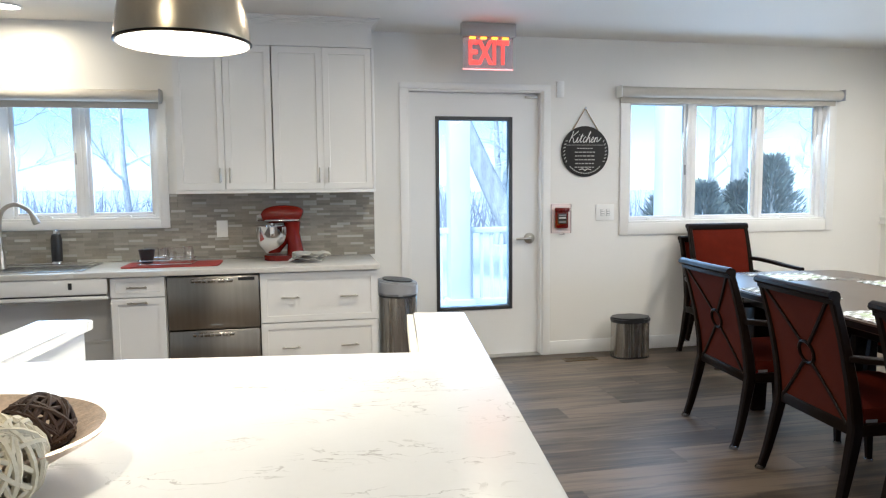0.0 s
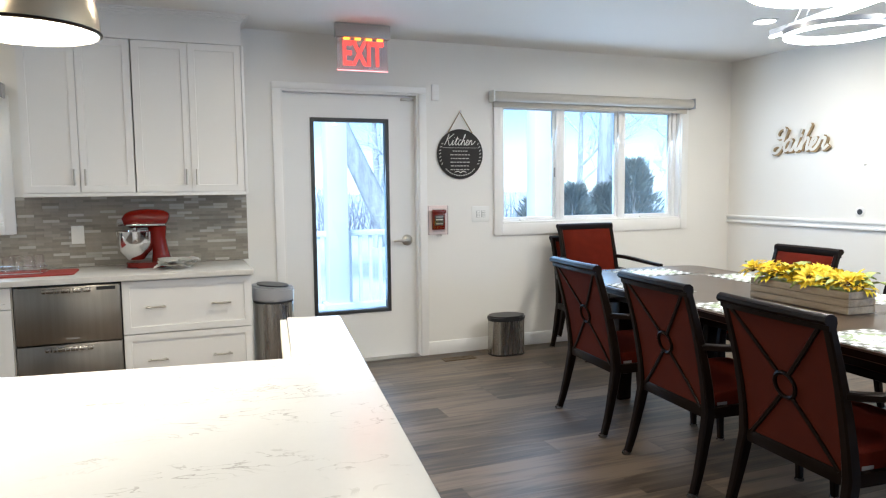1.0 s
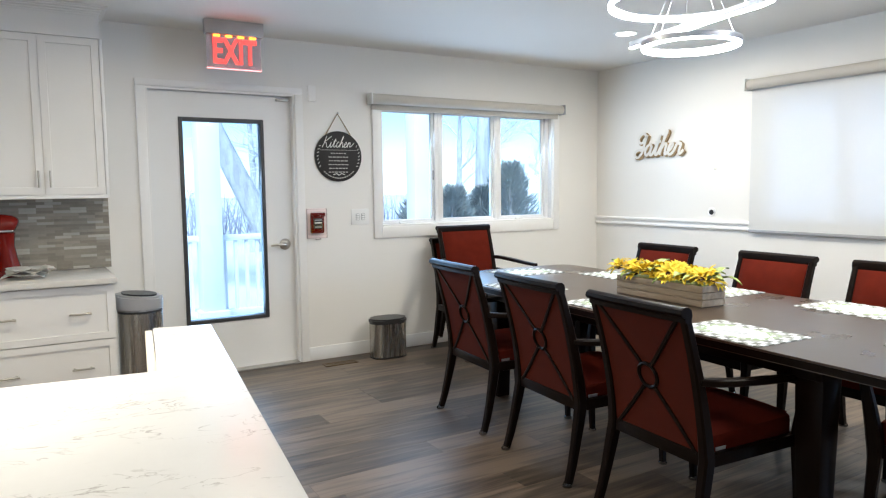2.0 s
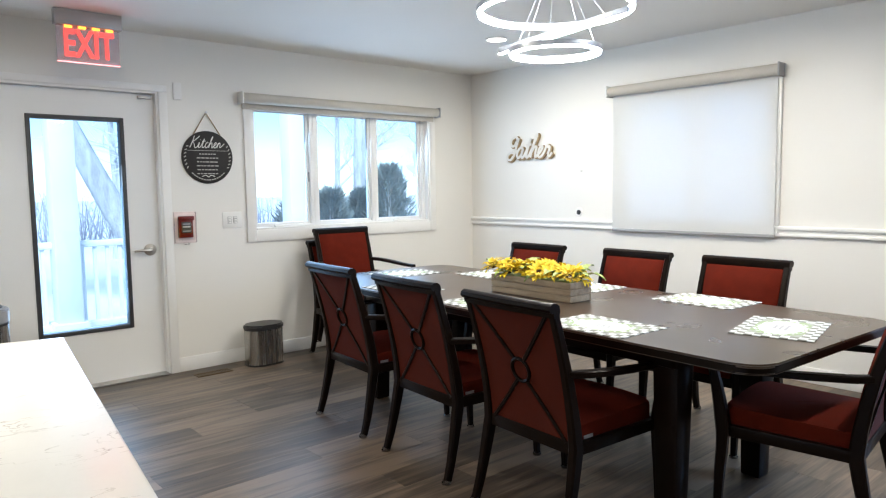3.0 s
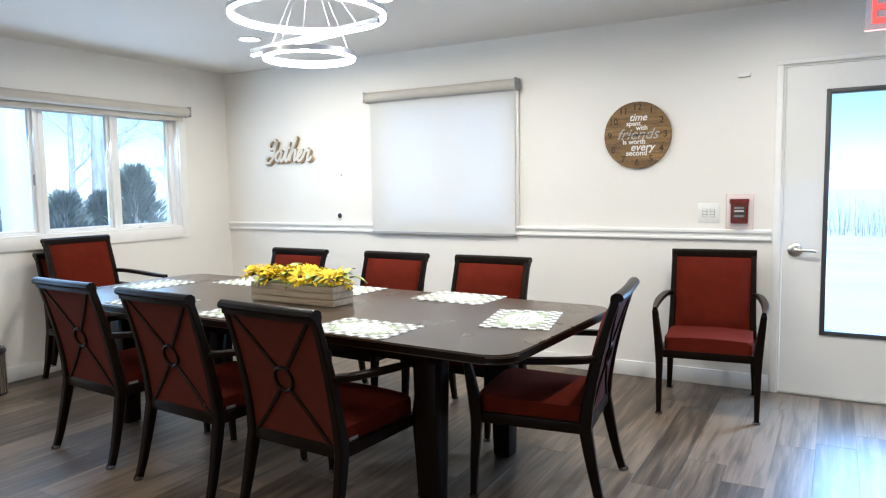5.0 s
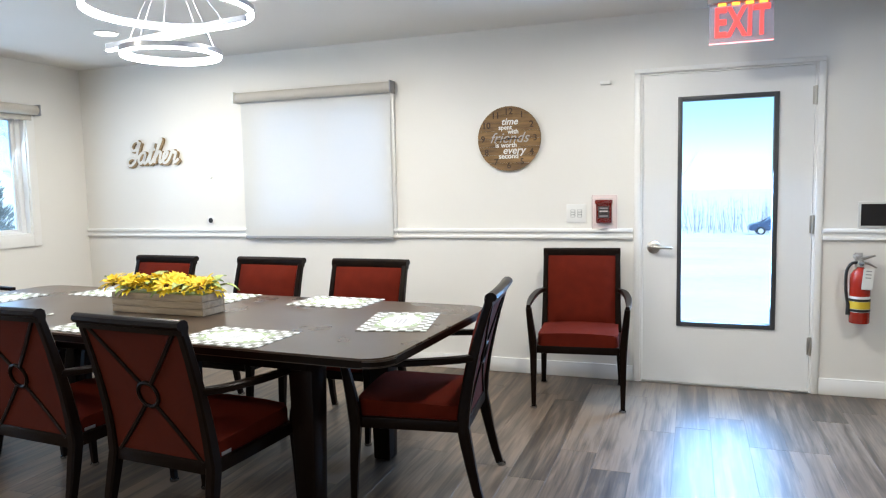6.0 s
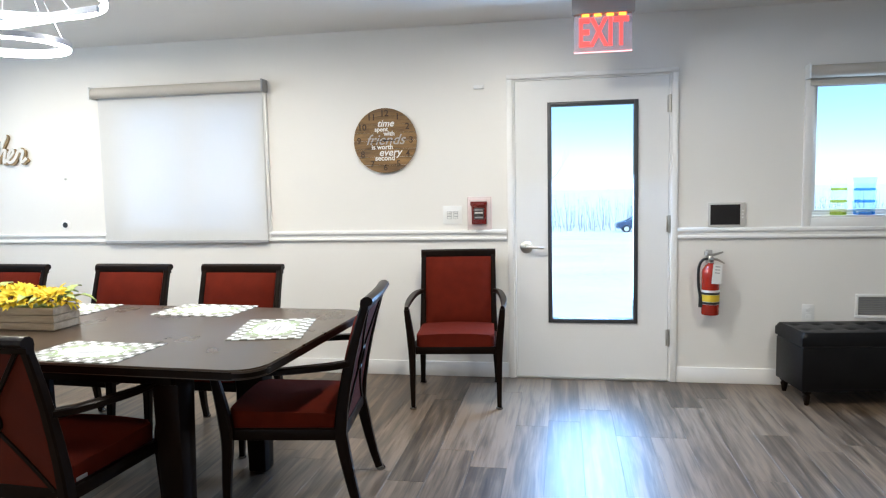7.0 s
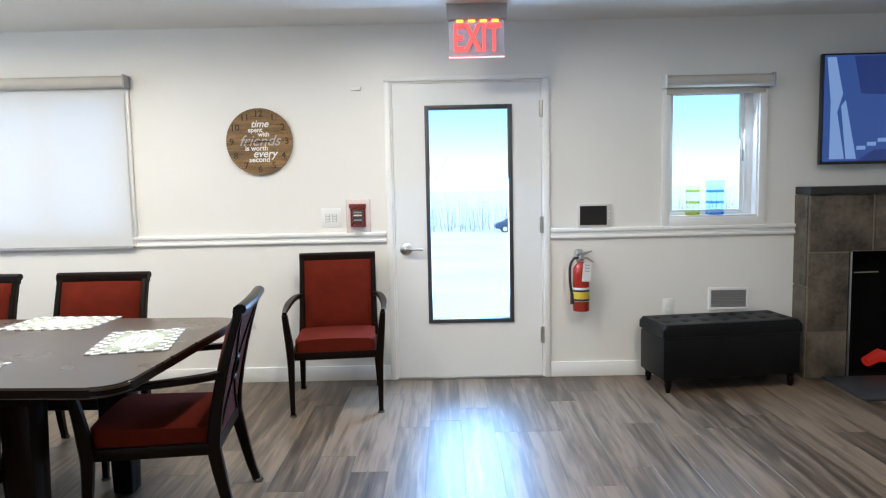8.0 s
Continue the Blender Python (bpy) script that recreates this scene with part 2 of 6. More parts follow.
def words(text, size, depth, material, parent, m, name="lettering", shear=0.0, bold=0.0, label=""):
    """Lettering as a mesh, centred, in the x-y plane of m."""
    c = bpy.data.curves.new(name, 'FONT')
    c.body, c.size, c.extrude, c.shear, c.offset = text, size, depth / 2, shear, bold
    c.align_x, c.align_y, c.resolution_u = 'CENTER', 'CENTER', 4
    tmp = bpy.data.objects.new("tmp", c)
    scene.collection.objects.link(tmp)
    me = bpy.data.meshes.new_from_object(tmp.evaluated_get(bpy.context.evaluated_depsgraph_get()))
    bpy.data.objects.remove(tmp)
    me.name = name
    me.materials.clear()
    me.materials.append(material)
    ob = new(name, me)
    ob.parent = parent
    ob.matrix_basis = m
    if label:
        ob["label"] = label
    return ob


NORTH, EAST, WEST, SOUTH, CEILING, THICK = 5.40, 4.90, -3.2, -4.2, 2.445, 0.16
# lettering and things on the walls: x along the wall, y up, z into the room
def on_north(x, z, off=0.0):
    return Matrix.Translation((x, NORTH - off, z)) @ Euler((radians(90), 0, 0)).to_matrix().to_4x4()


def on_east(y, z, off=0.0):
    return Matrix.Translation((EAST - off, y, z)) @ Euler((radians(90), 0, radians(-90))).to_matrix().to_4x4()


# ---- structure ----
def wall_grid(length, openings, height, thick):
    """A wall along x from 0 to length, its room face at y = 0 and its back at y = thick, with openings (x0, x1, z0, z1)."""
    bm = bmesh.new()
    cuts = sorted({0, length, *[o[0] for o in openings], *[o[1] for o in openings]})
    for a, b in zip(cuts, cuts[1:]):
        mid = (a + b) / 2
        z = 0
        for o in sorted([o for o in openings if o[0] < mid < o[1]], key=lambda o: o[2]):
            if o[2] > z:
                box(a, b, 0, thick, z, o[2], bm=bm)
            z = o[3]
        if z < height:
            box(a, b, 0, thick, z, height, bm=bm)
    bmesh.ops.remove_doubles(bm, verts=bm.verts, dist=1e-5)
    seen = {}
    for f in list(bm.faces):
        key = tuple(round(q, 4) for q in f.calc_center_median())
        seen.setdefault(key, []).append(f)
    bmesh.ops.delete(bm, geom=[f for fs in seen.values() if len(fs) > 1 for f in fs], context='FACES')
    return bm


KW = (-1.99, -0.955, 1.12, 1.93)
ND = (0.785, 1.825, 0.0, 2.045)
DW = (2.535, 4.33, 1.025, 2.005)
n_open = [(o[0] - WEST, o[1] - WEST, o[2], o[3]) for o in (KW, ND, DW)]
solo("wall_north", wall_grid(EAST - WEST, n_open, CEILING, THICK), WALL, "warm white painted wall with door and windows", "wall", Matrix.Translation((WEST, NORTH, 0)), kind="structure")
EW, ED, SW = (2.42, 3.60, 1.05, 2.0), (-0.458, 0.582, 0.0, 2.06), (-1.925, -1.315, 1.10, 1.985)
# east wall: its x runs from north to south
e_open = [(NORTH - o[1], NORTH - o[0], o[2], o[3]) for o in (EW, ED, SW)]
solo("wall_east", wall_grid(NORTH - SOUTH, e_open, CEILING, THICK), WALL, "warm white painted wall with chair rail", "wall", Matrix.Translation((EAST, NORTH, 0)) @ Euler((0, 0, radians(-90))).to_matrix().to_4x4(), kind="structure")
solo("wall_west", box(WEST - THICK, WEST, SOUTH, NORTH + THICK, 0, CEILING), WALL, "plain warm white painted wall", "wall", kind="structure")
solo("wall_south", box(WEST, EAST + THICK, SOUTH - THICK, SOUTH, 0, CEILING), WALL, "plain warm white painted wall", "wall", kind="structure")
solo("ceiling", box(WEST - THICK, EAST + THICK, SOUTH - THICK, NORTH + THICK, CEILING, CEILING + 0.1), CEIL, "matt off-white painted ceiling", "ceiling", kind="structure")
floor = solo("floor", box(WEST, EAST, SOUTH, NORTH, -0.1, -0.006), DARKGASKET, "grey-brown wood plank floor with a satin sheen", "floor", kind="structure")


def strip(name, label, category, bm, material=TRIM):
    return solo(name, bm, material, label, category, kind="structure")


# baseboards, chair rail
def baseboard(bm, x0, x1, y0, y1, along):
    h, d = 0.105, 0.014
    if along == "x":
        box(x0, x1, NORTH - d, NORTH, 0, h, 0.003, bm)
    else:
        box(EAST - d, EAST, y0, y1, 0, h, 0.003, bm)
    return bm


bm = bmesh.new()
baseboard(bm, 1.885, EAST - 0.016, 0, 0, "x")
baseboard(bm, 0.55, 0.712, 0, 0, "x")
strip("baseboard_north", "white painted baseboard along the wall", "baseboard", bm)
bm = bmesh.new()
baseboard(bm, 0, 0, 0.625, NORTH, "y")
baseboard(bm, 0, 0, -2.22, -0.50, "y")
strip("baseboard_east", "white painted baseboard along the wall", "baseboard", bm)


def chair_rail(y0, y1):
    bm = bmesh.new()
    box(EAST - 0.012, EAST, y0, y1, 0.972, 1.045, 0.002, bm)
    box(EAST - 0.026, EAST - 0.010, y0, y1, 1.018, 1.043, 0.006, bm)
    box(EAST - 0.022, EAST - 0.010, y0, y1, 0.974, 0.994, 0.005, bm)
    return bm


strip("chair_rail_north", "white moulded chair rail", "chair rail", chair_rail(0.63, NORTH - 0.001))
strip("chair_rail_south", "white moulded chair rail", "chair rail", chair_rail(-2.22, -0.50))


# ---- doors ----
def door_trim_bm(x0, x1, top, w=0.075, d=0.018):
    """Casing on the wall face, x along the wall, z up, y into the wall."""
    bm = bmesh.new()
    box(x0 - w, x0, -d, 0, 0, top, 0.004, bm)
    box(x1, x1 + w, -d, 0, 0, top, 0.004, bm)
    box(x0 - w, x1 + w, -d, 0, top, top + w * 0.75, 0.004, bm)
    return bm


def glazed_door(name, label, m, w, h, glass_box, handle_side, set_back, hinges):
    """A door leaf with one tall pane in a dark frame. Local x along the wall, y into the wall, origin at the leaf's left foot."""
    t = thing(name, label, "door", m, kind="structure")
    y0, y1 = set_back, set_back + 0.045
    gx0, gx1, gz0, gz1 = glass_box
    bm = bmesh.new()
    box(0, gx0, y0, y1, 0.012, h, bm=bm)
    box(gx1, w, y0, y1, 0.012, h, bm=bm)
    box(gx0, gx1, y0, y1, 0.012, gz0, bm=bm)
    box(gx0, gx1, y0, y1, gz1, h, bm=bm)
    part("leaf", bm, DOORP, t)
    bm = bmesh.new()
    f = 0.028
    for a, b, c, d in ((gx0, gx0 + f, gz0, gz1), (gx1 - f, gx1, gz0, gz1), (gx0 + f, gx1 - f, gz0, gz0 + f), (gx0 + f, gx1 - f, gz1 - f, gz1)):
        box(a, b, y0 - 0.010, y1 + 0.010, c, d, 0.002, bm)
    part("glazing_frame", bm, DARKGASKET, t, "dark grey glazing frame")
    p = part("pane", box(gx0 + f, gx1 - f, y0 + 0.018, y0 + 0.026, gz0 + f, gz1 - f), GLASS, t)
    p.visible_shadow = False
    hx = w - 0.07 if handle_side > 0 else 0.07
    hz = 0.92
    hd = part("door_handle", lathe([(0, 0), (0.043, 0), (0.043, 0.008), (0.034, 0.018), (0.016, 0.022), (0.012, 0.05), (0, 0.05)], 24), NICKEL, t, "brushed metal lever handle", Matrix.Translation((hx, y0, hz)) @ Euler((radians(90), 0, 0)).to_matrix().to_4x4())
    s = -handle_side
    part("lever", tube([(0, 0, 0.045), (s * 0.03, 0, 0.05), (s * 0.08, 0, 0.05), (s * 0.12, -0.004, 0.046)], [0.011, 0.010, 0.009, 0.008], 10), NICKEL, hd)
    if hinges:
        for z in (0.3, 1.07, 1.86):
            bm = box(w - 0.012, w + 0.028, y0 - 0.004, y0 + 0.004, z - 0.055, z + 0.055, 0.001)
            tube([(w + 0.006, y0 - 0.008, z - 0.058), (w + 0.006, y0 - 0.008, z + 0.058)], 0.008, 10, bm)
            part("hinge", bm, NICKEL, t, "brushed metal butt hinge")
    return t


strip("trim_north_door", "white painted door casing", "door casing", door_trim_bm(ND[0] - 0.002, ND[1] + 0.0, ND[3], 0.062)).matrix_basis = Matrix.Translation((0, NORTH, 0))
bm = bmesh.new()
for x0, x1, z0, z1 in ((ND[0], ND[0] + 0.014, 0, ND[3]), (ND[1] - 0.014, ND[1], 0, ND[3]), (ND[0] + 0.014, ND[1] - 0.014, ND[3] - 0.014, ND[3])):
    box(x0, x1, NORTH, NORTH + THICK, z0, z1, bm=bm)
strip("jamb_north_door", "white painted door jamb", "door jamb", bm)
strip("sill_north_door", "grey metal door threshold", "threshold", box(ND[0] + 0.014, ND[1] - 0.014, NORTH - 0.03, NORTH + THICK, 0.0, 0.012, 0.003), ALU)
glazed_door("door_north", "white exterior door with tall glass pane, closed", Matrix.Translation((0.80, NORTH, 0)), 1.010, 2.028, (0.20, 0.802, 0.37, 1.853), 1, 0.06, False)
strip("closer_bracket", "small metal closer bracket above the door", "door hardware", box(1.70, 1.80, NORTH + 0.03, NORTH + 0.058, 1.995, 2.012, 0.002), NICKEL)

TURN_E = Euler((0, 0, radians(-90))).to_matrix().to_4x4()
strip("trim_east_door", "white painted door casing", "door casing", door_trim_bm(0, ED[1] - ED[0], ED[3], 0.04)).matrix_basis = Matrix.Translation((EAST, ED[1], 0)) @ TURN_E
bm = bmesh.new()
for y0, y1, z0, z1 in ((ED[0], ED[0] + 0.012, 0, ED[3]), (ED[1] - 0.012, ED[1], 0, ED[3]), (ED[0] + 0.012, ED[1] - 0.012, ED[3] - 0.012, ED[3])):
    box(EAST + 0.002, EAST + THICK, y0, y1, z0, z1, bm=bm)
strip("jamb_east_door", "white painted door jamb", "door jamb", bm)
strip("sill_east_door", "grey metal door threshold", "threshold", box(EAST - 0.02, EAST + THICK, ED[0] + 0.012, ED[1] - 0.012, 0.0, 0.012, 0.003), ALU)
glazed_door("door_east", "white exterior door with tall glass pane, closed", Matrix.Translation((EAST, 0.567, 0)) @ TURN_E, 1.01, 2.045, (0.218, 0.814, 0.395, 1.897), -1, 0.004, True)


# ---- windows ----
def window_unit(name, label, m, w, z0, z1, panes, depth=0.07, casing=(0.075, 0.09), sill=True, top_casing=0.0):
    """A window in an opening 0..w by z0..z1; panes are (x0, x1) sashes; y runs into the wall."""
    t = thing(name, label, "window", m, kind="structure")
    side, low = casing
    bm = bmesh.new()
    box(-side, 0, -0.018, 0, z0 - low, z1 + top_casing, 0.003, bm)
    box(w, w + side, -0.018, 0, z0 - low, z1 + top_casing, 0.003, bm)
    box(0, w, -0.018, 0, z0 - low, z0, 0.003, bm)
    if top_casing:
        box(0, w, -0.018, 0, z1, z1 + top_casing, 0.003, bm)
    part("casing", bm, TRIM, t)
    bm = bmesh.new()
    r = 0.012
    box(0, r, 0, depth + 0.05, z0, z1, bm=bm)
    box(w - r, w, 0, depth + 0.05, z0, z1, bm=bm)
    box(r, w - r, 0, depth + 0.05, z1 - r, z1, bm=bm)
    part("reveal", bm, TRIM, t)
    part("window_sill", box(r, w - r, -0.012, depth + 0.05, z0, z0 + r + 0.004, 0.003), TRIM, t)
    zb, zt = z0 + r + 0.004, z1 - r
    edges = [r] + [(a[1] + b[0]) / 2 for a, b in zip(panes, panes[1:])] + [w - r]
    for i, (a, b) in enumerate(panes):
        e0, e1 = edges[i], edges[i + 1]
        bm = bmesh.new()
        box(e0, a - 0.014, depth - 0.02, depth + 0.05, zb, zt, 0.003, bm)
        box(b + 0.014, e1, depth - 0.02, depth + 0.05, zb, zt, 0.003, bm)
        box(a - 0.014, b + 0.014, depth - 0.02, depth + 0.05, zb, zb + 0.014, 0.002, bm)
        box(a - 0.014, b + 0.014, depth - 0.02, depth + 0.05, zt - 0.014, zt, 0.002, bm)
        part("window_frame", bm, VINYL, t)
        bm = bmesh.new()
        box(a - 0.014, a + 0.010, depth, depth + 0.03, zb + 0.014, zt - 0.014, 0.003, bm)
        box(b - 0.010, b + 0.014, depth, depth + 0.03, zb + 0.014, zt - 0.014, 0.003, bm)
        box(a + 0.010, b - 0.010, depth, depth + 0.03, zb + 0.014, zb + 0.034, 0.003, bm)
        box(a + 0.010, b - 0.010, depth, depth + 0.03, zt - 0.034, zt - 0.014, 0.003, bm)
        s = part("sash", bm, VINYL, t)
        p = part("pane", box(a + 0.010, b - 0.010, depth + 0.012, depth + 0.018, zb + 0.034, zt - 0.034), GLASS, s)
        p.visible_shadow = False
        p = part("latch", box(b + 0.002, b + 0.012, depth - 0.012, depth, z0 + 0.38, z0 + 0.46, 0.003), GREYP if i == 0 else WHITEP, s)
    return t


def crank(parent, x, z, y):
    bm = box(x - 0.04, x + 0.04, y - 0.02, y + 0.01, z, z + 0.012, 0.004)
    tube([(x + 0.03, y - 0.018, z + 0.014), (x - 0.01, y - 0.022, z + 0.022), (x - 0.05, y - 0.02, z + 0.016)], 0.005, 8, bm)
    part("crank", bm, WHITEP, parent, "white folding window crank")


w = window_unit("window_kitchen", "white two-pane casement window above the sink", Matrix.Translation((KW[0], NORTH, 0)), KW[1] - KW[0], KW[2], KW[3], [(0.10, 0.485), (0.578, 0.976)], casing=(0.06, 0.06))
crank(w, 0.80, KW[2] + 0.016, 0.02)
crank(w, 0.30, KW[2] + 0.016, 0.02)
w = window_unit("window_dining", "white three-pane window with bright daylight", Matrix.Translation((DW[0], NORTH, 0)), DW[1] - DW[0], DW[2], DW[3], [(0.048, 0.525), (0.622, 1.150), (1.241, 1.730)], casing=(0.072, 0.092))
crank(w, 0.22, DW[2] + 0.016, 0.03)
crank(w, 1.42, DW[2] + 0.016, 0.03)
window_unit("window_shaded", "white window behind a lowered roller shade", Matrix.Translation((EAST, EW[1], 0)) @ TURN_E, EW[1] - EW[0], EW[2], EW[3], [(0.09, 0.60), (0.675, 1.14)], casing=(0.07, 0.07), top_casing=0.05)
w = window_unit("window_small", "white single-pane casement window by the fireplace", Matrix.Translation((EAST, SW[1], 0)) @ TURN_E, SW[1] - SW[0], SW[2], SW[3], [(0.045, 0.53)], casing=(0.05, 0.06), depth=0.085)
crank(w, 0.33, SW[2] + 0.016, 0.03)


def roller(name, label, m, w, z, drop=0.0):
    """A rolled shade in a cassette; x along the wall, y into the room is negative."""
    t = thing(name, label, "roller shade", m)
    part("tube", tube([(0.012, -0.052, z), (w - 0.012, -0.052, z)], 0.040, 20), ROLLER, t)
    for x in (0, w - 0.012):
        part("bracket", box(x, x + 0.012, -0.098, 0.0, z - 0.045, z + 0.045, 0.004), WHITEP if x == 0 else GREYP, t)
    if not drop:
        part("hem_bar", box(0.03, w - 0.03, -0.022, -0.010, z - 0.082, z - 0.03, 0.004), ROLLER, t)
    return t


roller("roller_shade", "rolled-up beige roller shade above the sink window", Matrix.Translation((-2.11, NORTH, 0)), 1.20, 1.955)
roller("roller_shade", "rolled-up beige roller shade above the dining window", Matrix.Translation((2.425, NORTH, 0)), 1.985, 2.045)
roller("roller_shade", "rolled-up grey roller shade above the small window", Matrix.Translation((EAST, -1.262, 0)) @ TURN_E, 0.73, 2.015)
t = roller("roller_shade", "lowered translucent white roller shade over the window", Matrix.Translation((EAST, 3.72, 0)) @ TURN_E, 1.378, 2.092, drop=1)
SHADE = bpy.data.materials.new("translucent_shade")
SHADE.use_nodes = True
sn, sl = SHADE.node_tree.nodes, SHADE.node_tree.links
sn.remove(sn["Principled BSDF"])
sd, st_, sm, sv, sx = sn.new("ShaderNodeBsdfDiffuse"), sn.new("ShaderNodeBsdfTranslucent"), sn.new("ShaderNodeMixShader"), sn.new("ShaderNodeBsdfTransparent"), sn.new("ShaderNodeMixShader")
sw_, sc_ = sn.new("ShaderNodeTexWave"), sn.new("ShaderNodeTexCoord")
sw_.inputs["Scale"].default_value = 160
sr_ = sn.new("ShaderNodeMixRGB")
sr_.inputs[1].default_value, sr_.inputs[2].default_value = (0.72, 0.72, 0.70, 1), (0.80, 0.79, 0.77, 1)
sl.new(sc_.outputs["Object"], sw_.inputs["Vector"])
sl.new(sw_.outputs["Fac"], sr_.inputs[0])
sl.new(sr_.outputs[0], sd.inputs[0])
st_.inputs[0].default_value = (0.74, 0.79, 0.90, 1)
sm.inputs[0].default_value = 0.14
sx.inputs[0].default_value = 0.09
sl.new(sd.outputs[0], sm.inputs[1])
sl.new(st_.outputs[0], sm.inputs[2])
sl.new(sm.outputs[0], sx.inputs[1])
sl.new(sv.outputs[0], sx.inputs[2])
sl.new(sx.outputs[0], sn["Material Output"].inputs[0])
part("shade", box(0.03, 1.345, -0.0300, -0.0285, 0.985, 2.09), SHADE, t, "translucent white woven fabric")
part("hem_bar", box(0.028, 1.348, -0.036, -0.024, 0.962, 0.986, 0.004), GREYP, t, "grey weighted bar")
part("chain", tube([(1.362, -0.05, 2.10), (1.364, -0.035, 1.5), (1.362, -0.03, 0.99)], 0.0025, 6), WHITEP, t)


# ---- kitchen ----
FRONT = 4.78


def shaker(bm, x0, x1, z0, z1, y, rail=0.052, thick=0.02):
    """A framed cabinet front whose face is at y, towards -y."""
    box(x0, x1, y, y + thick, z0, z1, bm=bm)
    bm.normal_update()
    face = min(bm.faces, key=lambda f: f.calc_center_median().y)
    bmesh.ops.inset_region(bm, faces=[face], thickness=rail)
    face = min(bm.faces, key=lambda f: (round(f.calc_center_median().y, 5), abs(f.calc_center_median().x - (x0 + x1) / 2) + abs(f.calc_center_median().z - (z0 + z1) / 2)))
    bmesh.ops.inset_region(bm, faces=[face], thickness=0.002, depth=0.0)
    for v in face.verts:
        v.co.y += 0.009
    return bm


def bar_pull(x, z, y, length, upright):
    h = length / 2
    ax = Vector((0, 0, 1)) if upright else Vector((1, 0, 0))
    c = Vector((x, y, z))
    out = Vector((0, -0.03, 0))
    bm = tube([c - ax * h + out, c + ax * h + out], 0.0055, 10)
    for s in (-1, 1):
        tube([c + ax * (h - 0.014) * s, c + ax * (h - 0.014) * s + out], 0.006, 8, bm)
    return bm


def upper_cabinet(x0, x1, z0, z1):
    t = thing("upper_cabinet", "white shaker wall cabinet with two doors", "cabinet", Matrix.Translation((x0, NORTH - 0.002, z0)), "upper kitchen cabinets")
    w, h = x1 - x0, z1 - z0
    part("body", box(0, w, -0.328, 0, 0, h), CAB, t)
    for a, b, hx in ((0.003, w / 2 - 0.0015, w / 2 - 0.03), (w / 2 + 0.0015, w - 0.003, w / 2 + 0.03)):
        d = part("door", shaker(bmesh.new(), a, b, 0.004, h - 0.004, -0.350, 0.058), CAB, t)
        part("handle", bar_pull(hx, 0.095, -0.350, 0.10, True), NICKEL, d, "brushed nickel bar pull")
    return t


upper_cabinet(-0.786, -0.173, 1.318, 2.258)
upper_cabinet(-0.168, 0.486, 1.318, 2.258)
bm = box(-0.790, 0.492, NORTH - 0.352, NORTH - 0.002, 2.258, 2.375)
for i in range(6):
    a = i / 5
    o = 0.05 * (a ** 1.6)
    z = 2.375 + 0.062 * a
    box(-0.790 - o, 0.492 + o, NORTH - 0.352 - o, NORTH - 0.002, z, z + 0.0125, bm=bm)
solo("cabinet_cornice", bm, CAB, "white stepped cornice closing cabinets to the ceiling", "cornice")
solo("cabinet_light_rail", box(-0.790, 0.492, NORTH - 0.352, NORTH - 0.33, 1.296, 1.318, 0.002), CAB, "white light rail under the wall cabinets", "trim")
solo("cabinet_side_panel", box(0.488, 0.506, NORTH - 0.335, NORTH - 0.002, 1.30, 2.257, 0.002), CAB, "white end panel of the wall cabinets", "panel")


def base_cabinet(label, x0, x1, fronts):
    t = thing("base_cabinet", label, "cabinet", Matrix.Translation((x0, FRONT, 0)), "kitchen base cabinets")
    w = x1 - x0
    bm = box(0, w, 0.022, NORTH - FRONT - 0.002, 0.10, 0.798)
    box(0, w, 0.075, 0.09, 0, 0.10, bm=bm)
    part("body", bm, CAB, t)
    for kind, z0, z1, pulls in fronts:
        d = part(kind, shaker(bmesh.new(), 0.004, w - 0.004, z0, z1, 0.0, 0.04 if z1 - z0 < 0.2 else 0.055), CAB, t)
        for px in pulls:
            part("handle", bar_pull(px * w, (z0 + z1) / 2 if kind == "drawer" else z1 - 0.028, 0.0, 0.115, False), NICKEL, d, "brushed nickel bar pull")
    return t


base_cabinet("white shaker base cabinet with wide drawers", -0.269, 0.476, [("drawer", 0.475, 0.792, (0.25, 0.75)), ("drawer", 0.155, 0.468, (0.25, 0.75))])
base_cabinet("narrow white base cabinet with drawer above door", -1.153, -0.833, [("drawer", 0.672, 0.792, (0.5,)), ("door", 0.155, 0.665, (0.5,))])
t = thing("drawer_dishwasher", "stainless steel two-drawer dishwasher under the counter", "dishwasher", Matrix.Translation((-0.829, FRONT, 0)))
part("body", box(0.004, 0.558, 0.03, 0.58, 0.10, 0.796), BLACKP, t)
for z0, z1 in ((0.455, 0.786), (0.12, 0.447)):
    d = part("drawer", box(0.008, 0.554, -0.012, 0.03, z0, z1, 0.004), STEELH, t, "brushed steel drawer front")
    part("handle", box(0.15, 0.40, -0.036, -0.012, z1 - 0.036, z1 - 0.012, 0.006), STEEL, d)
part("control_panel", box(0.43, 0.53, -0.014, -0.012, 0.756, 0.776), BLACKP, t, "dark control strip")
part("badge", box(0.26, 0.33, -0.0135, -0.012, 0.478, 0.484), GREYP, t)

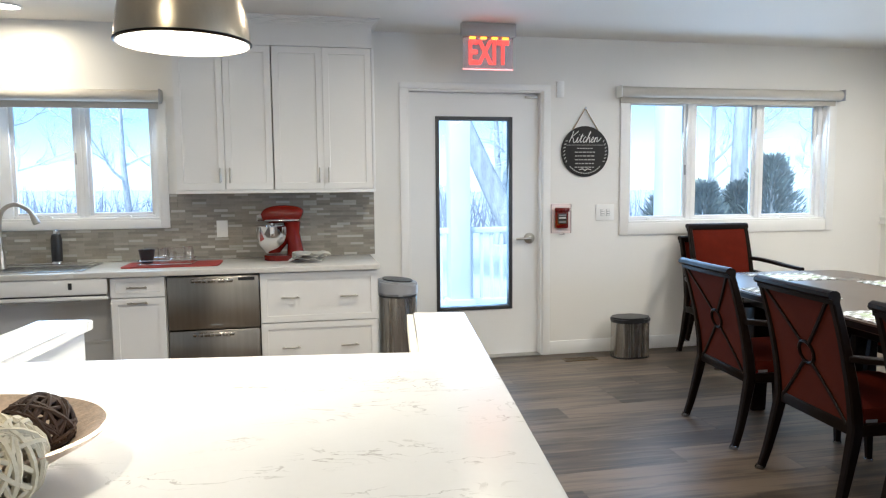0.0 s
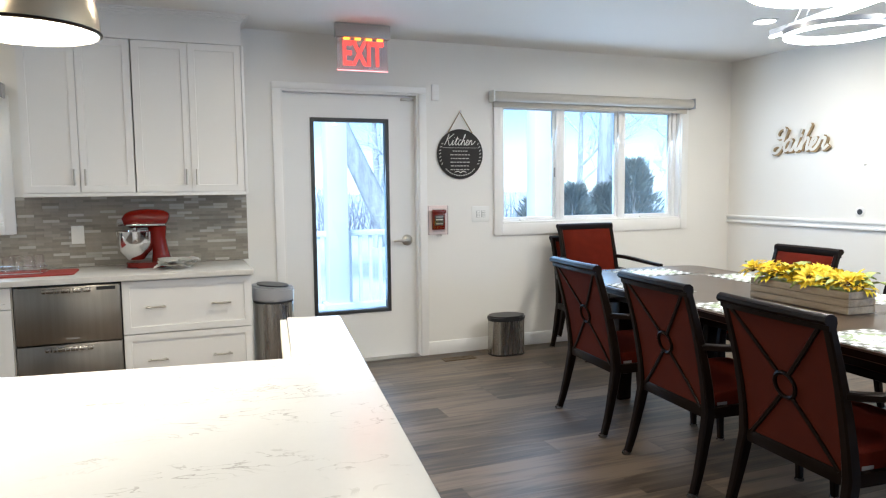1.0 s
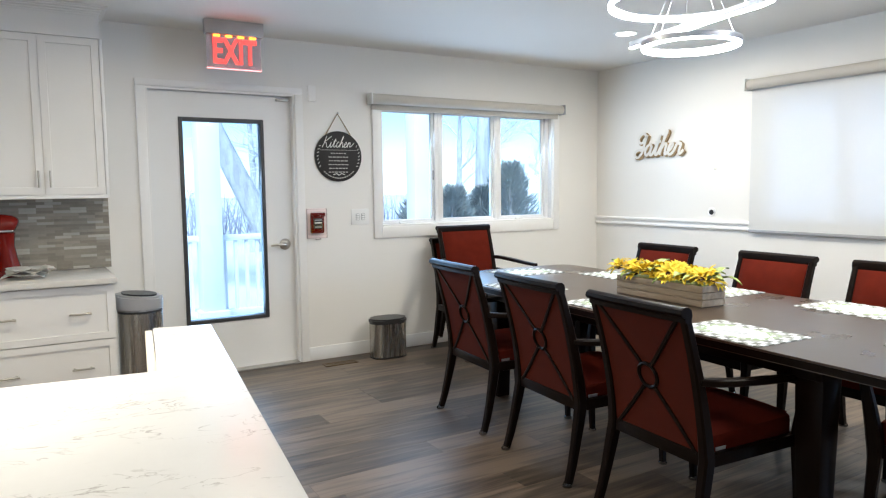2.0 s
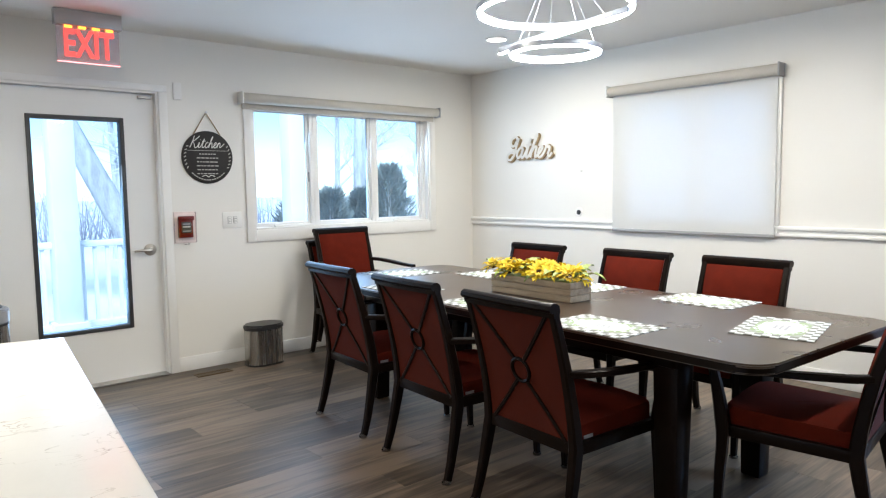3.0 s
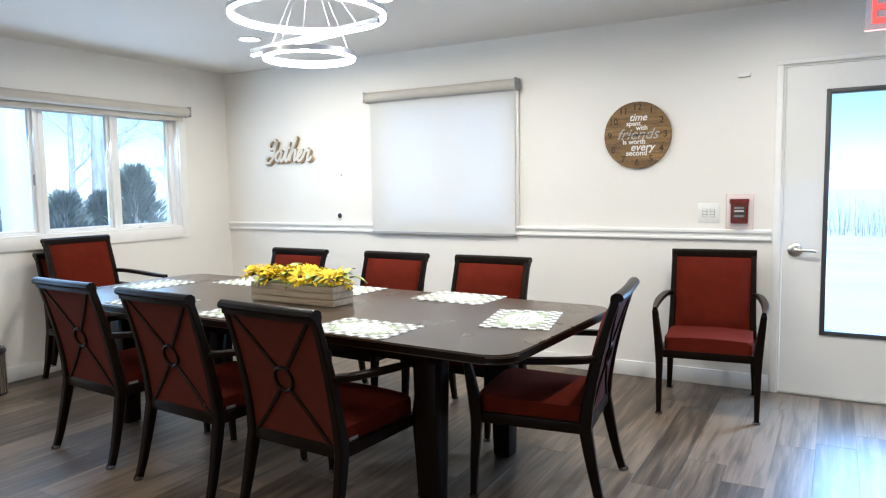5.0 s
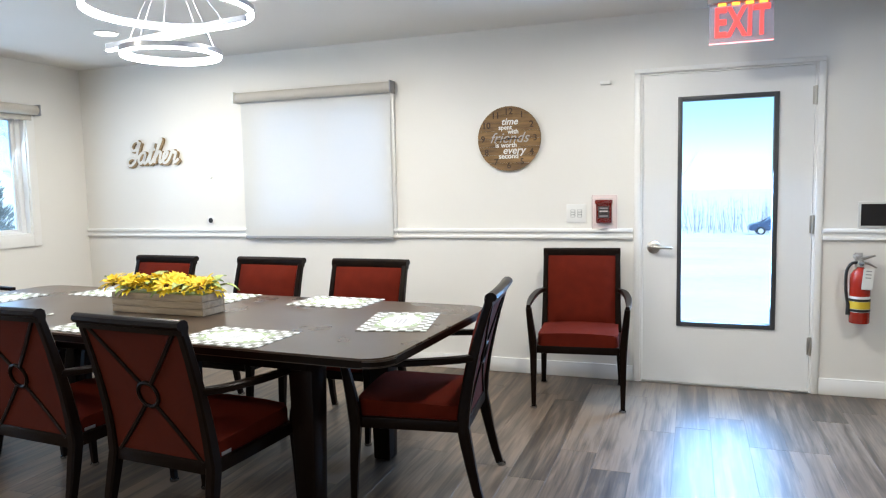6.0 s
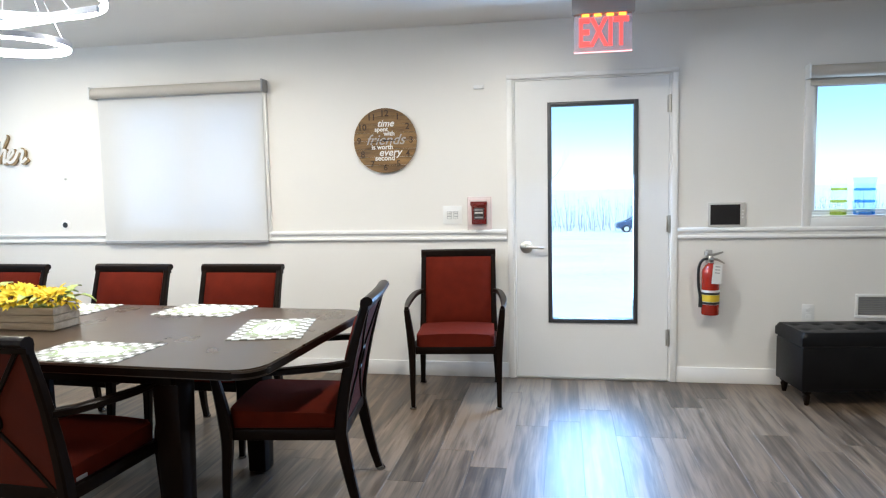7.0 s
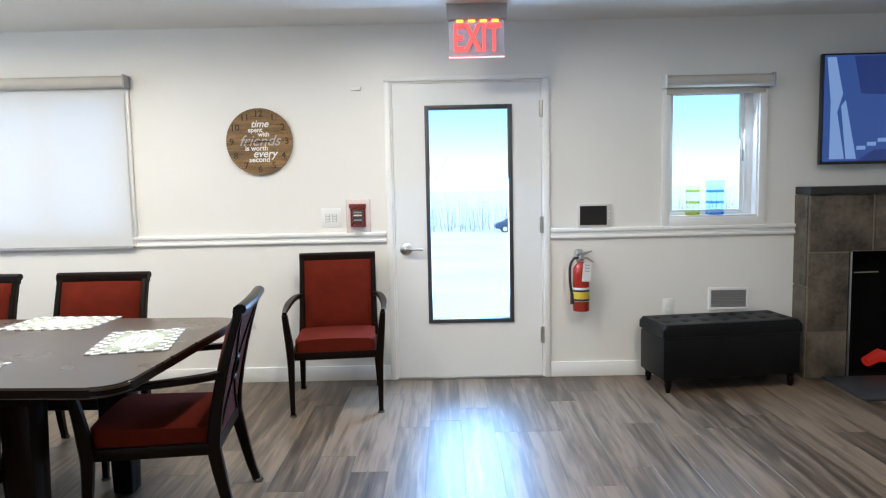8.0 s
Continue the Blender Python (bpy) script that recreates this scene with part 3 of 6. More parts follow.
t = thing("worktop", "pale grey speckled stone worktop along the wall", "worktop")
for x0, x1, y0, y1 in ((-2.75, -2.16, FRONT - 0.04, NORTH), (-1.34, 0.490, FRONT - 0.04, NORTH), (-2.16, -1.34, FRONT - 0.04, FRONT + 0.06), (-2.16, -1.34, 5.24, NORTH)):
    part("slab", box(x0, x1, y0, y1, 0.800, 0.835, 0.004), COUNTER, t)
t = thing("sink_apron", "white sink front panel over an open knee space", "sink unit", Matrix.Translation((-2.675, FRONT - 0.03, 0)))
part("panel", box(0, 1.515, 0, 0.02, 0.70, 0.798, 0.012), CAB, t)
part("rail", box(0, 1.515, 0.006, 0.03, 0.668, 0.690, 0.006), CAB, t)
part("shadow_gap", box(0.01, 1.505, 0.018, 0.028, 0.690, 0.702), BLACKP, t)
part("switch", box(1.30, 1.322, -0.006, 0, 0.735, 0.775, 0.003), BLACKP, t, "small black rocker switch")
solo("knee_wall", box(-2.7, -1.155, 5.15, 5.17, 0.0, 0.80), CAB, "cream wall at the back of the knee space", "wall")
solo("knee_batten", box(-2.7, -1.155, 5.135, 5.149, 0.32, 0.34, 0.003), TRIM, "cream horizontal batten on the knee space panel", "panel")
bm = bmesh.new()
for x0, x1, y0, y1, z0, z1 in ((-2.16, -2.13, 4.84, 5.24, 0.66, 0.832), (-1.37, -1.34, 4.84, 5.24, 0.66, 0.832), (-2.13, -1.37, 4.84, 4.86, 0.66, 0.832), (-2.13, -1.37, 5.22, 5.24, 0.66, 0.832), (-2.16, -1.34, 4.84, 5.24, 0.65, 0.66)):
    box(x0, x1, y0, y1, z0, z1, bm=bm)
for x0, x1, y0, y1 in ((-2.19, -1.31, 4.81, 4.842), (-2.19, -1.31, 5.238, 5.27), (-2.19, -2.158, 4.842, 5.238), (-1.342, -1.31, 4.842, 5.238)):
    box(x0, x1, y0, y1, 0.836, 0.842, 0.002, bm)
solo("sink", bm, mat("sink_steel", (0.55, 0.54, 0.52), 0.25, 1.0, var=0.06, bump=0.02), "stainless steel sink set into the worktop", "sink")
t = thing("faucet", "brushed nickel gooseneck kitchen faucet", "faucet", Matrix.Translation((-1.86, 5.10, 0.836)))
part("base", lathe([(0, 0), (0.03, 0), (0.03, 0.01), (0.024, 0.03), (0.022, 0.10), (0.018, 0.12), (0, 0.12)], 20), NICKEL, t)
part("spout", tube(smooth([(0, 0, 0.10), (0.0, 0, 0.28), (0.03, -0.01, 0.37), (0.11, -0.03, 0.405), (0.19, -0.05, 0.37), (0.225, -0.06, 0.315)]), 0.014, 12), NICKEL, t)
part("spray_head", tube([(0.215, -0.057, 0.335), (0.238, -0.063, 0.285)], [0.017, 0.022], 14), NICKEL, t)
part("lever", tube([(-0.02, -0.01, 0.08), (-0.06, -0.03, 0.13), (-0.09, -0.04, 0.17)], [0.014, 0.010, 0.008], 10), NICKEL, t)
t = thing("soap_bottle", "black soap dispenser bottle beside the sink", "soap dispenser", Matrix.Translation((-1.60, 5.30, 0.836)))
part("bottle", lathe([(0, 0), (0.032, 0), (0.034, 0.01), (0.034, 0.17), (0.028, 0.20), (0.018, 0.205), (0, 0.205)], 20), BLACKP, t)
part("cap", lathe([(0.018, 0.205), (0.018, 0.225), (0.010, 0.23), (0, 0.23)], 16), CHROME, t, "chrome pump cap")
part("foot", lathe([(0, 0.0), (0.037, 0.0), (0.037, 0.012), (0.0345, 0.02)], 20), CHROME, t)
solo("drying_mat", outline(rounded(-1.12, -0.53, 4.90, 5.20, 0.03), 0.835, 0.843, 0.002), REDCLOTH, "red woven drying mat on the worktop", "drying mat")
t = thing("dish_rack", "wire dish rack on the red drying mat", "dish rack", Matrix.Translation((-0.86, 5.06, 0.845)))
for z in (0.006, 0.03):
    part("wire_loop", tube([(x, y, z) for x, y in rounded(-0.17, 0.17, -0.11, 0.11, 0.03)], 0.003, 6, closed=True), CHROME, t)
for k in range(9):
    part("wire", tube([(-0.16 + 0.04 * k, -0.11, 0.006), (-0.16 + 0.04 * k, 0.11, 0.006)], 0.002, 5), CHROME, t)
for x in (-0.15, 0.15):
    for y in (-0.1, 0.1):
        part("post", tube([(x, y, 0.0), (x, y, 0.03)], 0.003, 6), CHROME, t)
CUPG = glass("drinking_glass", (0.94, 0.945, 0.94), 0.08, 0.14)
for x, y in ((-0.88, 5.02), (-0.78, 5.04), (-0.74, 5.10), (-0.86, 5.11)):
    solo("drinking_glass", lathe([(0.036, 0.0), (0.034, 0.09), (0.031, 0.094), (0, 0.095)], 20), CUPG, "clear glass tumbler upside down on the rack", "glass", Matrix.Translation((x, y, 0.855)), "tumblers on the rack").visible_shadow = False
solo("black_cup", lathe([(0, 0.0), (0.035, 0.0), (0.05, 0.085), (0.053, 0.09), (0.047, 0.088), (0.033, 0.006), (0, 0.006)], 20), BLACKP, "black slotted cutlery cup on the rack", "cup", Matrix.Translation((-0.985, 5.04, 0.852)))

# stand mixer
t = thing("stand_mixer", "glossy red stand mixer with a steel bowl", "mixer", Matrix.Translation((-0.145, 5.17, 0.836)))
bm = outline(rounded(-0.11, 0.15, -0.085, 0.085, 0.07), 0.0, 0.035, 0.01)
part("base", bm, REDENAMEL, t)
part("column", tube([(0.10, 0, 0.03), (0.095, 0, 0.10), (0.085, 0, 0.18), (0.08, 0, 0.26)], [0.062, 0.05, 0.046, 0.058], 18), REDENAMEL, t)
part("head", tube(smooth([(0.145, 0, 0.29), (0.11, 0, 0.305), (0.02, 0, 0.315), (-0.06, 0, 0.31), (-0.12, 0, 0.295)], 4), [0.02, 0.045, 0.055, 0.06, 0.063, 0.064, 0.064, 0.063, 0.063, 0.062, 0.061, 0.06, 0.058, 0.055, 0.05, 0.04, 0.025], 20), REDENAMEL, t)
part("trim_band", box(-0.10, 0.13, -0.066, 0.066, 0.268, 0.280, 0.004), CHROME, t, "bright metal trim band")
part("hub_cap", tube([(-0.115, 0, 0.295), (-0.15, 0, 0.29)], [0.026, 0.022], 16), CHROME, t)
part("bowl", lathe([(0, 0.042), (0.045, 0.042), (0.05, 0.05), (0.085, 0.09), (0.10, 0.14), (0.103, 0.20), (0.108, 0.205), (0.100, 0.20), (0.097, 0.14), (0, 0.06)], 28), CHROME, t, "polished steel bowl", Matrix.Translation((-0.052, 0, 0.004)) @ Matrix.Diagonal((1.12, 1.12, 1.14, 1)))
part("shaft", tube([(-0.05, 0, 0.27), (-0.05, 0, 0.17)], 0.014, 12), CHROME, t)
rng = random.Random(4)
for k in range(3):
    bm = bmesh.new()
    n = 10
    g = [[bm.verts.new((-0.11 + 0.22 * i / n, -0.08 + 0.16 * j / n, 0.0)) for j in range(n + 1)] for i in range(n + 1)]
    for row in g:
        for v in row:
            v.co.z = 0.022 + 0.016 * k + 0.020 * noise.noise(Vector((v.co.x * 18 + k * 5, v.co.y * 18, k))) - 0.10 * max(0, abs(v.co.x) - 0.07)
    for i in range(n):
        for j in range(n):
            bm.faces.new((g[i][j], g[i + 1][j], g[i + 1][j + 1], g[i][j + 1]))
    bmesh.ops.solidify(bm, geom=bm.faces, thickness=0.006)
    solo("folded_towel", bm, WHITECLOTH, "crumpled white kitchen towel beside the mixer", "towel", pose(0.03 + 0.015 * k, 4.98 + 0.02 * k, 0.840, 0, 0, 14 * k - 10), "towels by the mixer")


def wall_plate(name, label, m, w=0.075, h=0.118, gangs=1, rocker=True):
    """A switch or outlet plate; m has x along the wall, y up, z into the room."""
    t = thing(name, label, "switch" if rocker else "outlet", m)
    part("plate", box(-w / 2, w / 2, -h / 2, h / 2, 0, 0.006, 0.003), WHITEP, t)
    for g in range(gangs):
        cx = (g - (gangs - 1) / 2) * 0.046
        if rocker:
            for s in (0.018, 0, -0.018) if gangs > 1 else (0,):
                part("button_gap", box(cx - 0.0155, cx + 0.0155, s - 0.0088, s + 0.0088, 0.006, 0.0068), GREYP, t)
                part("button", box(cx - 0.013, cx + 0.013, s - 0.007, s + 0.007, 0.0068, 0.0105, 0.002), WHITEP, t)
        else:
            for s in (-0.022, 0.022):
                part("socket", box(cx - 0.016, cx + 0.016, s - 0.014, s + 0.014, 0.006, 0.0085, 0.003), WHITEP, t)
    return t


wall_plate("outlet", "white wall outlet on the tiled backsplash", on_north(-0.55, 1.045, 0.012), 0.075, 0.118, 1, False)
wall_plate("switch_plate", "white two-gang switch plate on the wall", on_north(2.345, 1.112), 0.155, 0.125, 2)
wall_plate("switch_plate", "white two-gang switch plate on the wall", on_east(1.008, 1.148), 0.135, 0.128, 2)

# step bins
t = thing("tall_bin", "tall steel sensor bin with grey lid", "waste bin", Matrix.Translation((0.630, 4.95, 0)))
part("body", outline(rounded(-0.125, 0.125, -0.15, 0.15, 0.11, 8), 0.0, 0.60, 0.004), STEEL, t)
part("band", outline(rounded(-0.127, 0.127, -0.152, 0.152, 0.112, 8), 0.592, 0.606, 0.002), BLACKP, t)
bm = outline(rounded(-0.13, 0.13, -0.155, 0.155, 0.114, 8), 0.606, 0.68, 0.012)
for v in bm.verts:
    if v.co.z > 0.65:
        v.co.z += 0.028 - 0.10 * (v.co.x + 0.13) * 0.9
part("lid", bm, GREYP, t, "pale grey plastic lid")
bm = outline(rounded(-0.10, 0.10, -0.12, 0.12, 0.09, 8), 0.684, 0.692, 0.003)
for v in bm.verts:
    v.co.z += 0.026 - 0.10 * (v.co.x + 0.13) * 0.9
part("flap", bm, BLACKP, t, "black lid flap")
t = thing("small_bin", "small steel bin with black lid by the wall", "waste bin", Matrix.Translation((2.475, 5.20, 0)))
part("body", outline(rounded(-0.145, 0.145, -0.10, 0.10, 0.085, 8), 0.012, 0.275, 0.003), STEEL, t)
part("base", outline(rounded(-0.147, 0.147, -0.102, 0.102, 0.086, 8), 0.0, 0.014, 0.003), BLACKP, t)
part("lid", outline(rounded(-0.150, 0.150, -0.105, 0.105, 0.088, 8), 0.275, 0.315, 0.012), BLACKP, t, "black plastic lid")


# ---- island, a U-shaped counter ----
ISL = pose(0.354, 1.141, 0, 0, 0, -7.25)
t = thing("island", "white quartz U-shaped island on white cabinets", "island", ISL)
# local: x runs along the front of the counter, y away from the viewer; right edge at x = 0
u = [(-1.37, -0.62), (0.0, -0.62), (0.0, 1.375), (-0.168, 1.395), (-0.168, 0.835), (-1.20, 0.835), (-1.20, 1.39), (-1.37, 1.39)]
part("worktop", outline(u, 0.888, 0.92, 0.003), QUARTZ, t, "white veined quartz slab")
bm = bmesh.new()
box(-1.35, -0.02, -0.32, 0.815, 0.10, 0.888, bm=bm)
box(-0.148, -0.02, 0.815, 1.36, 0.0, 0.888, bm=bm)
box(-1.35, -1.22, 0.815, 1.37, 0.0, 0.888, bm=bm)
box(-1.31, -0.06, -0.27, 0.815, 0.0, 0.10, bm=bm)
part("base", bm, CAB, t, "white painted cabinet base")
CREAM = mat("cream_edge_band", (0.72, 0.67, 0.56), 0.5, var=0.05, bump=0.03)
part("edge_band", box(-1.20, -0.168, 0.837, 0.862, 0.86, 0.914, 0.002), CREAM, t, "cream backing edge behind the slab")
part("edge_band", box(-0.190, -0.170, 0.862, 1.39, 0.86, 0.914, 0.002), CREAM, t, "cream backing edge beside the slab")


# ---- dining table and chairs ----
TABLE = pose(2.89, 2.78, 0, 0, 0, -2.8)
t = thing("dining_table", "long dark brown laminate dining table with rounded corners", "table", TABLE)
bm = outline(rounded(-0.575, 0.575, -1.55, 1.55, 0.10, 8), 0.712, 0.75, 0.006)
part("tabletop", bm, TABLETOP, t)
part("edge_band", outline(rounded(-0.578, 0.578, -1.553, 1.553, 0.103, 8), 0.716, 0.742, 0.005), DARKWOOD, t)
bm = bmesh.new()
for x0, x1, y0, y1 in ((-0.40, 0.40, -1.13, -1.105), (-0.40, 0.40, 1.105, 1.13), (-0.40, -0.375, -1.105, 1.105), (0.375, 0.40, -1.105, 1.105)):
    box(x0, x1, y0, y1, 0.63, 0.712, 0.002, bm)
part("apron", bm, DARKWOOD, t)
for x in (-0.33, 0.33):
    for y in (-1.07, 1.07):
        bm = box(x - 0.06, x + 0.06, y - 0.06, y + 0.06, 0.0, 0.712, 0.012)
        for v in bm.verts:
            k = 1 - 0.25 * (1 - v.co.z / 0.712)
            v.co.x, v.co.y = x + (v.co.x - x) * k, y + (v.co.y - y) * k
        part("leg", bm, DARKWOOD, t)


def slab_along(points, half_w, half_t, bm=None, side=None):
    """A bar of rectangular section with eased edges along points; side is the direction of its width."""
    bm = bm or bmesh.new()
    pts = [Vector(p) for p in points]
    rings = []
    for i, p in enumerate(pts):
        d = (pts[min(i + 1, len(pts) - 1)] - pts[max(i - 1, 0)]).normalized()
        w = Vector(side) if side else d.cross(Vector((0, 0, 1)))
        w = (w - d * w.dot(d)).normalized()
        u = d.cross(w)
        a = half_w[i] if isinstance(half_w, (list, tuple)) else half_w
        b = half_t[i] if isinstance(half_t, (list, tuple)) else half_t
        c = 0.35 * min(a, b)
        rings.append([bm.verts.new(p + w * x + u * y) for x, y in ((a - c, -b), (a, -b + c), (a, b - c), (a - c, b), (c - a, b), (-a, b - c), (-a, c - b), (c - a, -b))])
    for a, b in zip(rings, rings[1:]):
        for k in range(8):
            bm.faces.new((a[k], a[(k + 1) % 8], b[(k + 1) % 8], b[k]))
    bm.faces.new(rings[0][::-1])
    bm.faces.new(rings[-1])
    return bm


def armchair():
    """An upholstered armchair facing +x, its origin on the floor under the seat."""
    t = thing("dining_chair", "dark-framed dining armchair with red upholstered seat", "chair", None, "dining chairs")
    W = 0.236

    def rear(z):
        return -0.295 + 0.085 * min(1, z / 0.36) ** 0.75 - 0.118 * max(0, (z - 0.36) / 0.53) ** 1.5

    for s in (-1, 1):
        pts = [(rear(z), s * (W + 0.020 * (1 - min(1, z / 0.5))), z) for z in (0.014, 0.09, 0.18, 0.27, 0.36, 0.46, 0.56, 0.66, 0.76, 0.84, 0.895)]
        leg = part("rear_leg", slab_along(pts, [0.015, 0.016, 0.018, 0.020, 0.021, 0.019, 0.018, 0.017, 0.016, 0.016, 0.016], [0.017, 0.019, 0.021, 0.024, 0.026, 0.024, 0.022, 0.020, 0.018, 0.017, 0.016], side=(0, 1, 0)), DARKWOOD, t)
        part("glide", lathe([(0, 0), (0.021, 0), (0.023, 0.006), (0.017, 0.020), (0, 0.020)], 12), CLEARGLIDE, leg, "clear plastic glide", Matrix.Translation((rear(0), s * (W + 0.020), 0)))
        pts = smooth([(0.270, s * 0.262, 0.012), (0.262, s * 0.263, 0.18), (0.252, s * 0.264, 0.33), (0.257, s * 0.268, 0.42), (0.272, s * 0.279, 0.53), (0.288, s * 0.287, 0.617)], 3)
        n = len(pts) - 1
        leg = part("front_leg", slab_along(pts, [0.013 + 0.009 * min(1, k / (n * 0.5)) - 0.006 * max(0, k / n - 0.6) / 0.4 for k in range(n + 1)], [0.014 + 0.011 * min(1, k / (n * 0.5)) - 0.009 * max(0, k / n - 0.6) / 0.4 for k in range(n + 1)], side=(0, 1, 0)), DARKWOOD, t)
        part("glide", lathe([(0, 0), (0.019, 0), (0.021, 0.006), (0.015, 0.018), (0, 0.018)], 12), CLEARGLIDE, leg, "clear plastic glide", Matrix.Translation((0.270, s * 0.262, 0)))
        pts = smooth([(rear(0.64) + 0.004, s * (W + 0.004), 0.648), (rear(0.64) + 0.075, s * (W + 0.040), 0.645), (-0.04, s * 0.294, 0.636), (0.10, s * 0.298, 0.627), (0.23, s * 0.293, 0.623), (0.300, s * 0.287, 0.625)], 4)
        n = len(pts) - 1
        part("arm", slab_along(pts, [0.012 + 0.009 * math.sin(math.pi * min(1, 0.15 + k / n)) for k in range(n + 1)], [0.014 - 0.003 * k / n for k in range(n + 1)]), DARKWOOD, t)
        part("side_rail", box(rear(0.36) + 0.015, 0.248, s * 0.250 - 0.013, s * 0.250 + 0.013, 0.335, 0.382, 0.004), DARKWOOD, t)
    part("front_rail", box(0.232, 0.258, -0.244, 0.244, 0.335, 0.382, 0.004), DARKWOOD, t)
    # scrolled top rail that rolls over to the rear
    section = [(0.016, -0.030), (0.020, -0.004), (0.016, 0.014), (0.002, 0.024), (-0.016, 0.025), (-0.030, 0.016), (-0.034, 0.003), (-0.026, -0.008), (-0.014, -0.012), (-0.012, -0.030)]
    bm = bmesh.new()
    rings = []
    for k in range(9):
        y = -W - 0.017 + (2 * W + 0.034) * k / 8
        bow = -0.008 * (1 - (2 * k / 8 - 1) ** 2)
        rings.append([bm.verts.new((rear(0.89) + x + bow, y, 0.896 + z)) for x, z in section])
    for a, b in zip(rings, rings[1:]):
        for k in range(len(section)):
            q = (k + 1) % len(section)
            bm.faces.new((a[k], a[q], b[q], b[k]))
    bm.faces.new(rings[0][::-1])
    bm.faces.new(rings[-1])
    part("top_rail", bm, DARKWOOD, t)
    part("lower_rail", box(rear(0.36) - 0.017, rear(0.36) + 0.017, -W + 0.016, W - 0.016, 0.330, 0.380, 0.004), DARKWOOD, t)
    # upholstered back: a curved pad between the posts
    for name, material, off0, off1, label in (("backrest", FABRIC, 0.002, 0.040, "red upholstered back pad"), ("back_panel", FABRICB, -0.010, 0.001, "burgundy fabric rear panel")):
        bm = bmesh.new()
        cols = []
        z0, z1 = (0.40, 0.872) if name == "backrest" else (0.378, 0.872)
        for i in range(11):
            a = i / 10
            z = z0 + (z1 - z0) * a
            ring = []
            for j in range(11):
                y = -W + 0.016 + (2 * W - 0.032) * j / 10
                e = min(1, 0.25 + 0.75 * (min(1, 7.0 * min(a, 1 - a, j / 10, 1 - j / 10))) ** 0.6)
                ring.append((rear(z), y, z, e))
            cols.append(ring)
        fr = [[bm.verts.new((x + (off1 * e if off1 > 0.01 else off1), y, z)) for x, y, z, e in r] for r in cols]
        bk = [[bm.verts.new((x + off0, y, z)) for x, y, z, e in r] for r in cols]
        for i in range(10):
            for j in range(10):
                bm.faces.new((fr[i][j], fr[i][j + 1], fr[i + 1][j + 1], fr[i + 1][j]))
                bm.faces.new((bk[i][j], bk[i + 1][j], bk[i + 1][j + 1], bk[i][j + 1]))
        rim = [(i, 0) for i in range(11)] + [(10, j) for j in range(1, 11)] + [(i, 10) for i in range(9, -1, -1)] + [(0, j) for j in range(9, 0, -1)]
        for (a, b), (c, d) in zip(rim, rim[1:] + rim[:1]):
            bm.faces.new((fr[a][b], fr[c][d], bk[c][d], bk[a][b]))
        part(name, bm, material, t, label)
    # flat lattice on the rear: an X broken by a ring
    cz, rr = 0.618, 0.047
    for s in (-1, 1):
        for a in (0.372, 0.868):
            d = 1 if a > cz else -1
            pts = []
            for k in range(7):
                f = k / 6
                z = a + (cz + d * rr * 0.86 - a) * f
                y = s * ((W - 0.032) + (rr * 0.50 - (W - 0.032)) * f)
                pts.append((rear(z) - 0.013, y, z))
            part("lattice_bar", slab_along(pts, 0.0075, 0.005, side=(0, 1, 0)), DARKWOOD, t)
    pts = [(rear(cz + rr * math.sin(q)) - 0.014, rr * math.cos(q), cz + rr * math.sin(q)) for q in [2 * math.pi * k / 24 for k in range(24)]]
    part("lattice_ring", tube(pts, 0.0075, 6, closed=True), DARKWOOD, t)
    # boxed seat cushion, a little lower at the rear
    bm = outline(rounded(-0.200, 0.256, -0.238, 0.238, 0.030, 5), 0.380, 0.446, 0.0)
    bmesh.ops.bevel(bm, geom=[e for e in bm.edges if abs(e.verts[0].co.z - e.verts[1].co.z) < 1e-4 and e.verts[0].co.z > 0.4], offset=0.020, segments=3, affect='EDGES', profile=0.6)
    top = [f for f in bm.faces if f.normal.z > 0.9 or len(f.verts) > 8]
    bmesh.ops.triangulate(bm, faces=top)
    bmesh.ops.subdivide_edges(bm, edges=[e for e in bm.edges if e.calc_length() > 0.15], cuts=3)
    for v in bm.verts:
        if v.co.z > 0.42:
            v.co.z += 0.010 * (1 - (v.co.y / 0.238) ** 2) + 0.030 * (v.co.x - 0.05)
    part("seat", bm, FABRIC, t)
    part("seat_tag", box(-0.165, -0.115, -0.2405, -0.2375, 0.383, 0.396), GREYW, t, "small grey tag")
    return t


CLEARGLIDE = glass("clear_glide", (0.8, 0.8, 0.8), 0.1)
chair = armchair()
# west row, faces the table
chair.matrix_basis = pose(2.425, 3.565, 0, 0, 0, -4)
tagged(chair, "dark-framed dining armchair with red upholstery, tucked under the table")
copy_thing(chair, pose(2.365, 2.815, 0, 0, 0, -4))
copy_thing(chair, pose(2.305, 2.095, 0, 0, 0, -4))
# east row
for y, x, a in ((3.655, 3.56, 180), (2.835, 3.57, 179), (2.110, 3.56, 181)):
    copy_thing(chair, pose(x, y, 0, 0, 0, a - 2))
tagged(copy_thing(chair, pose(2.955, 1.378, 0, 0, 0, 97)), "dark-framed dining armchair pulled up to the table end")
tagged(copy_thing(chair, pose(4.436, 0.918, 0, 0, 0, 186)), "dark-framed red armchair standing alone against the wall")
# two stacked at the far end
tagged(copy_thing(chair, pose(3.17, 4.945, 0, 0, 0, -92)), "dark-framed red armchair under a stacked one")
tagged(copy_thing(chair, pose(3.19, 4.870, 0.100, 0, 0, -92)), "red armchair stacked on top of another armchair")


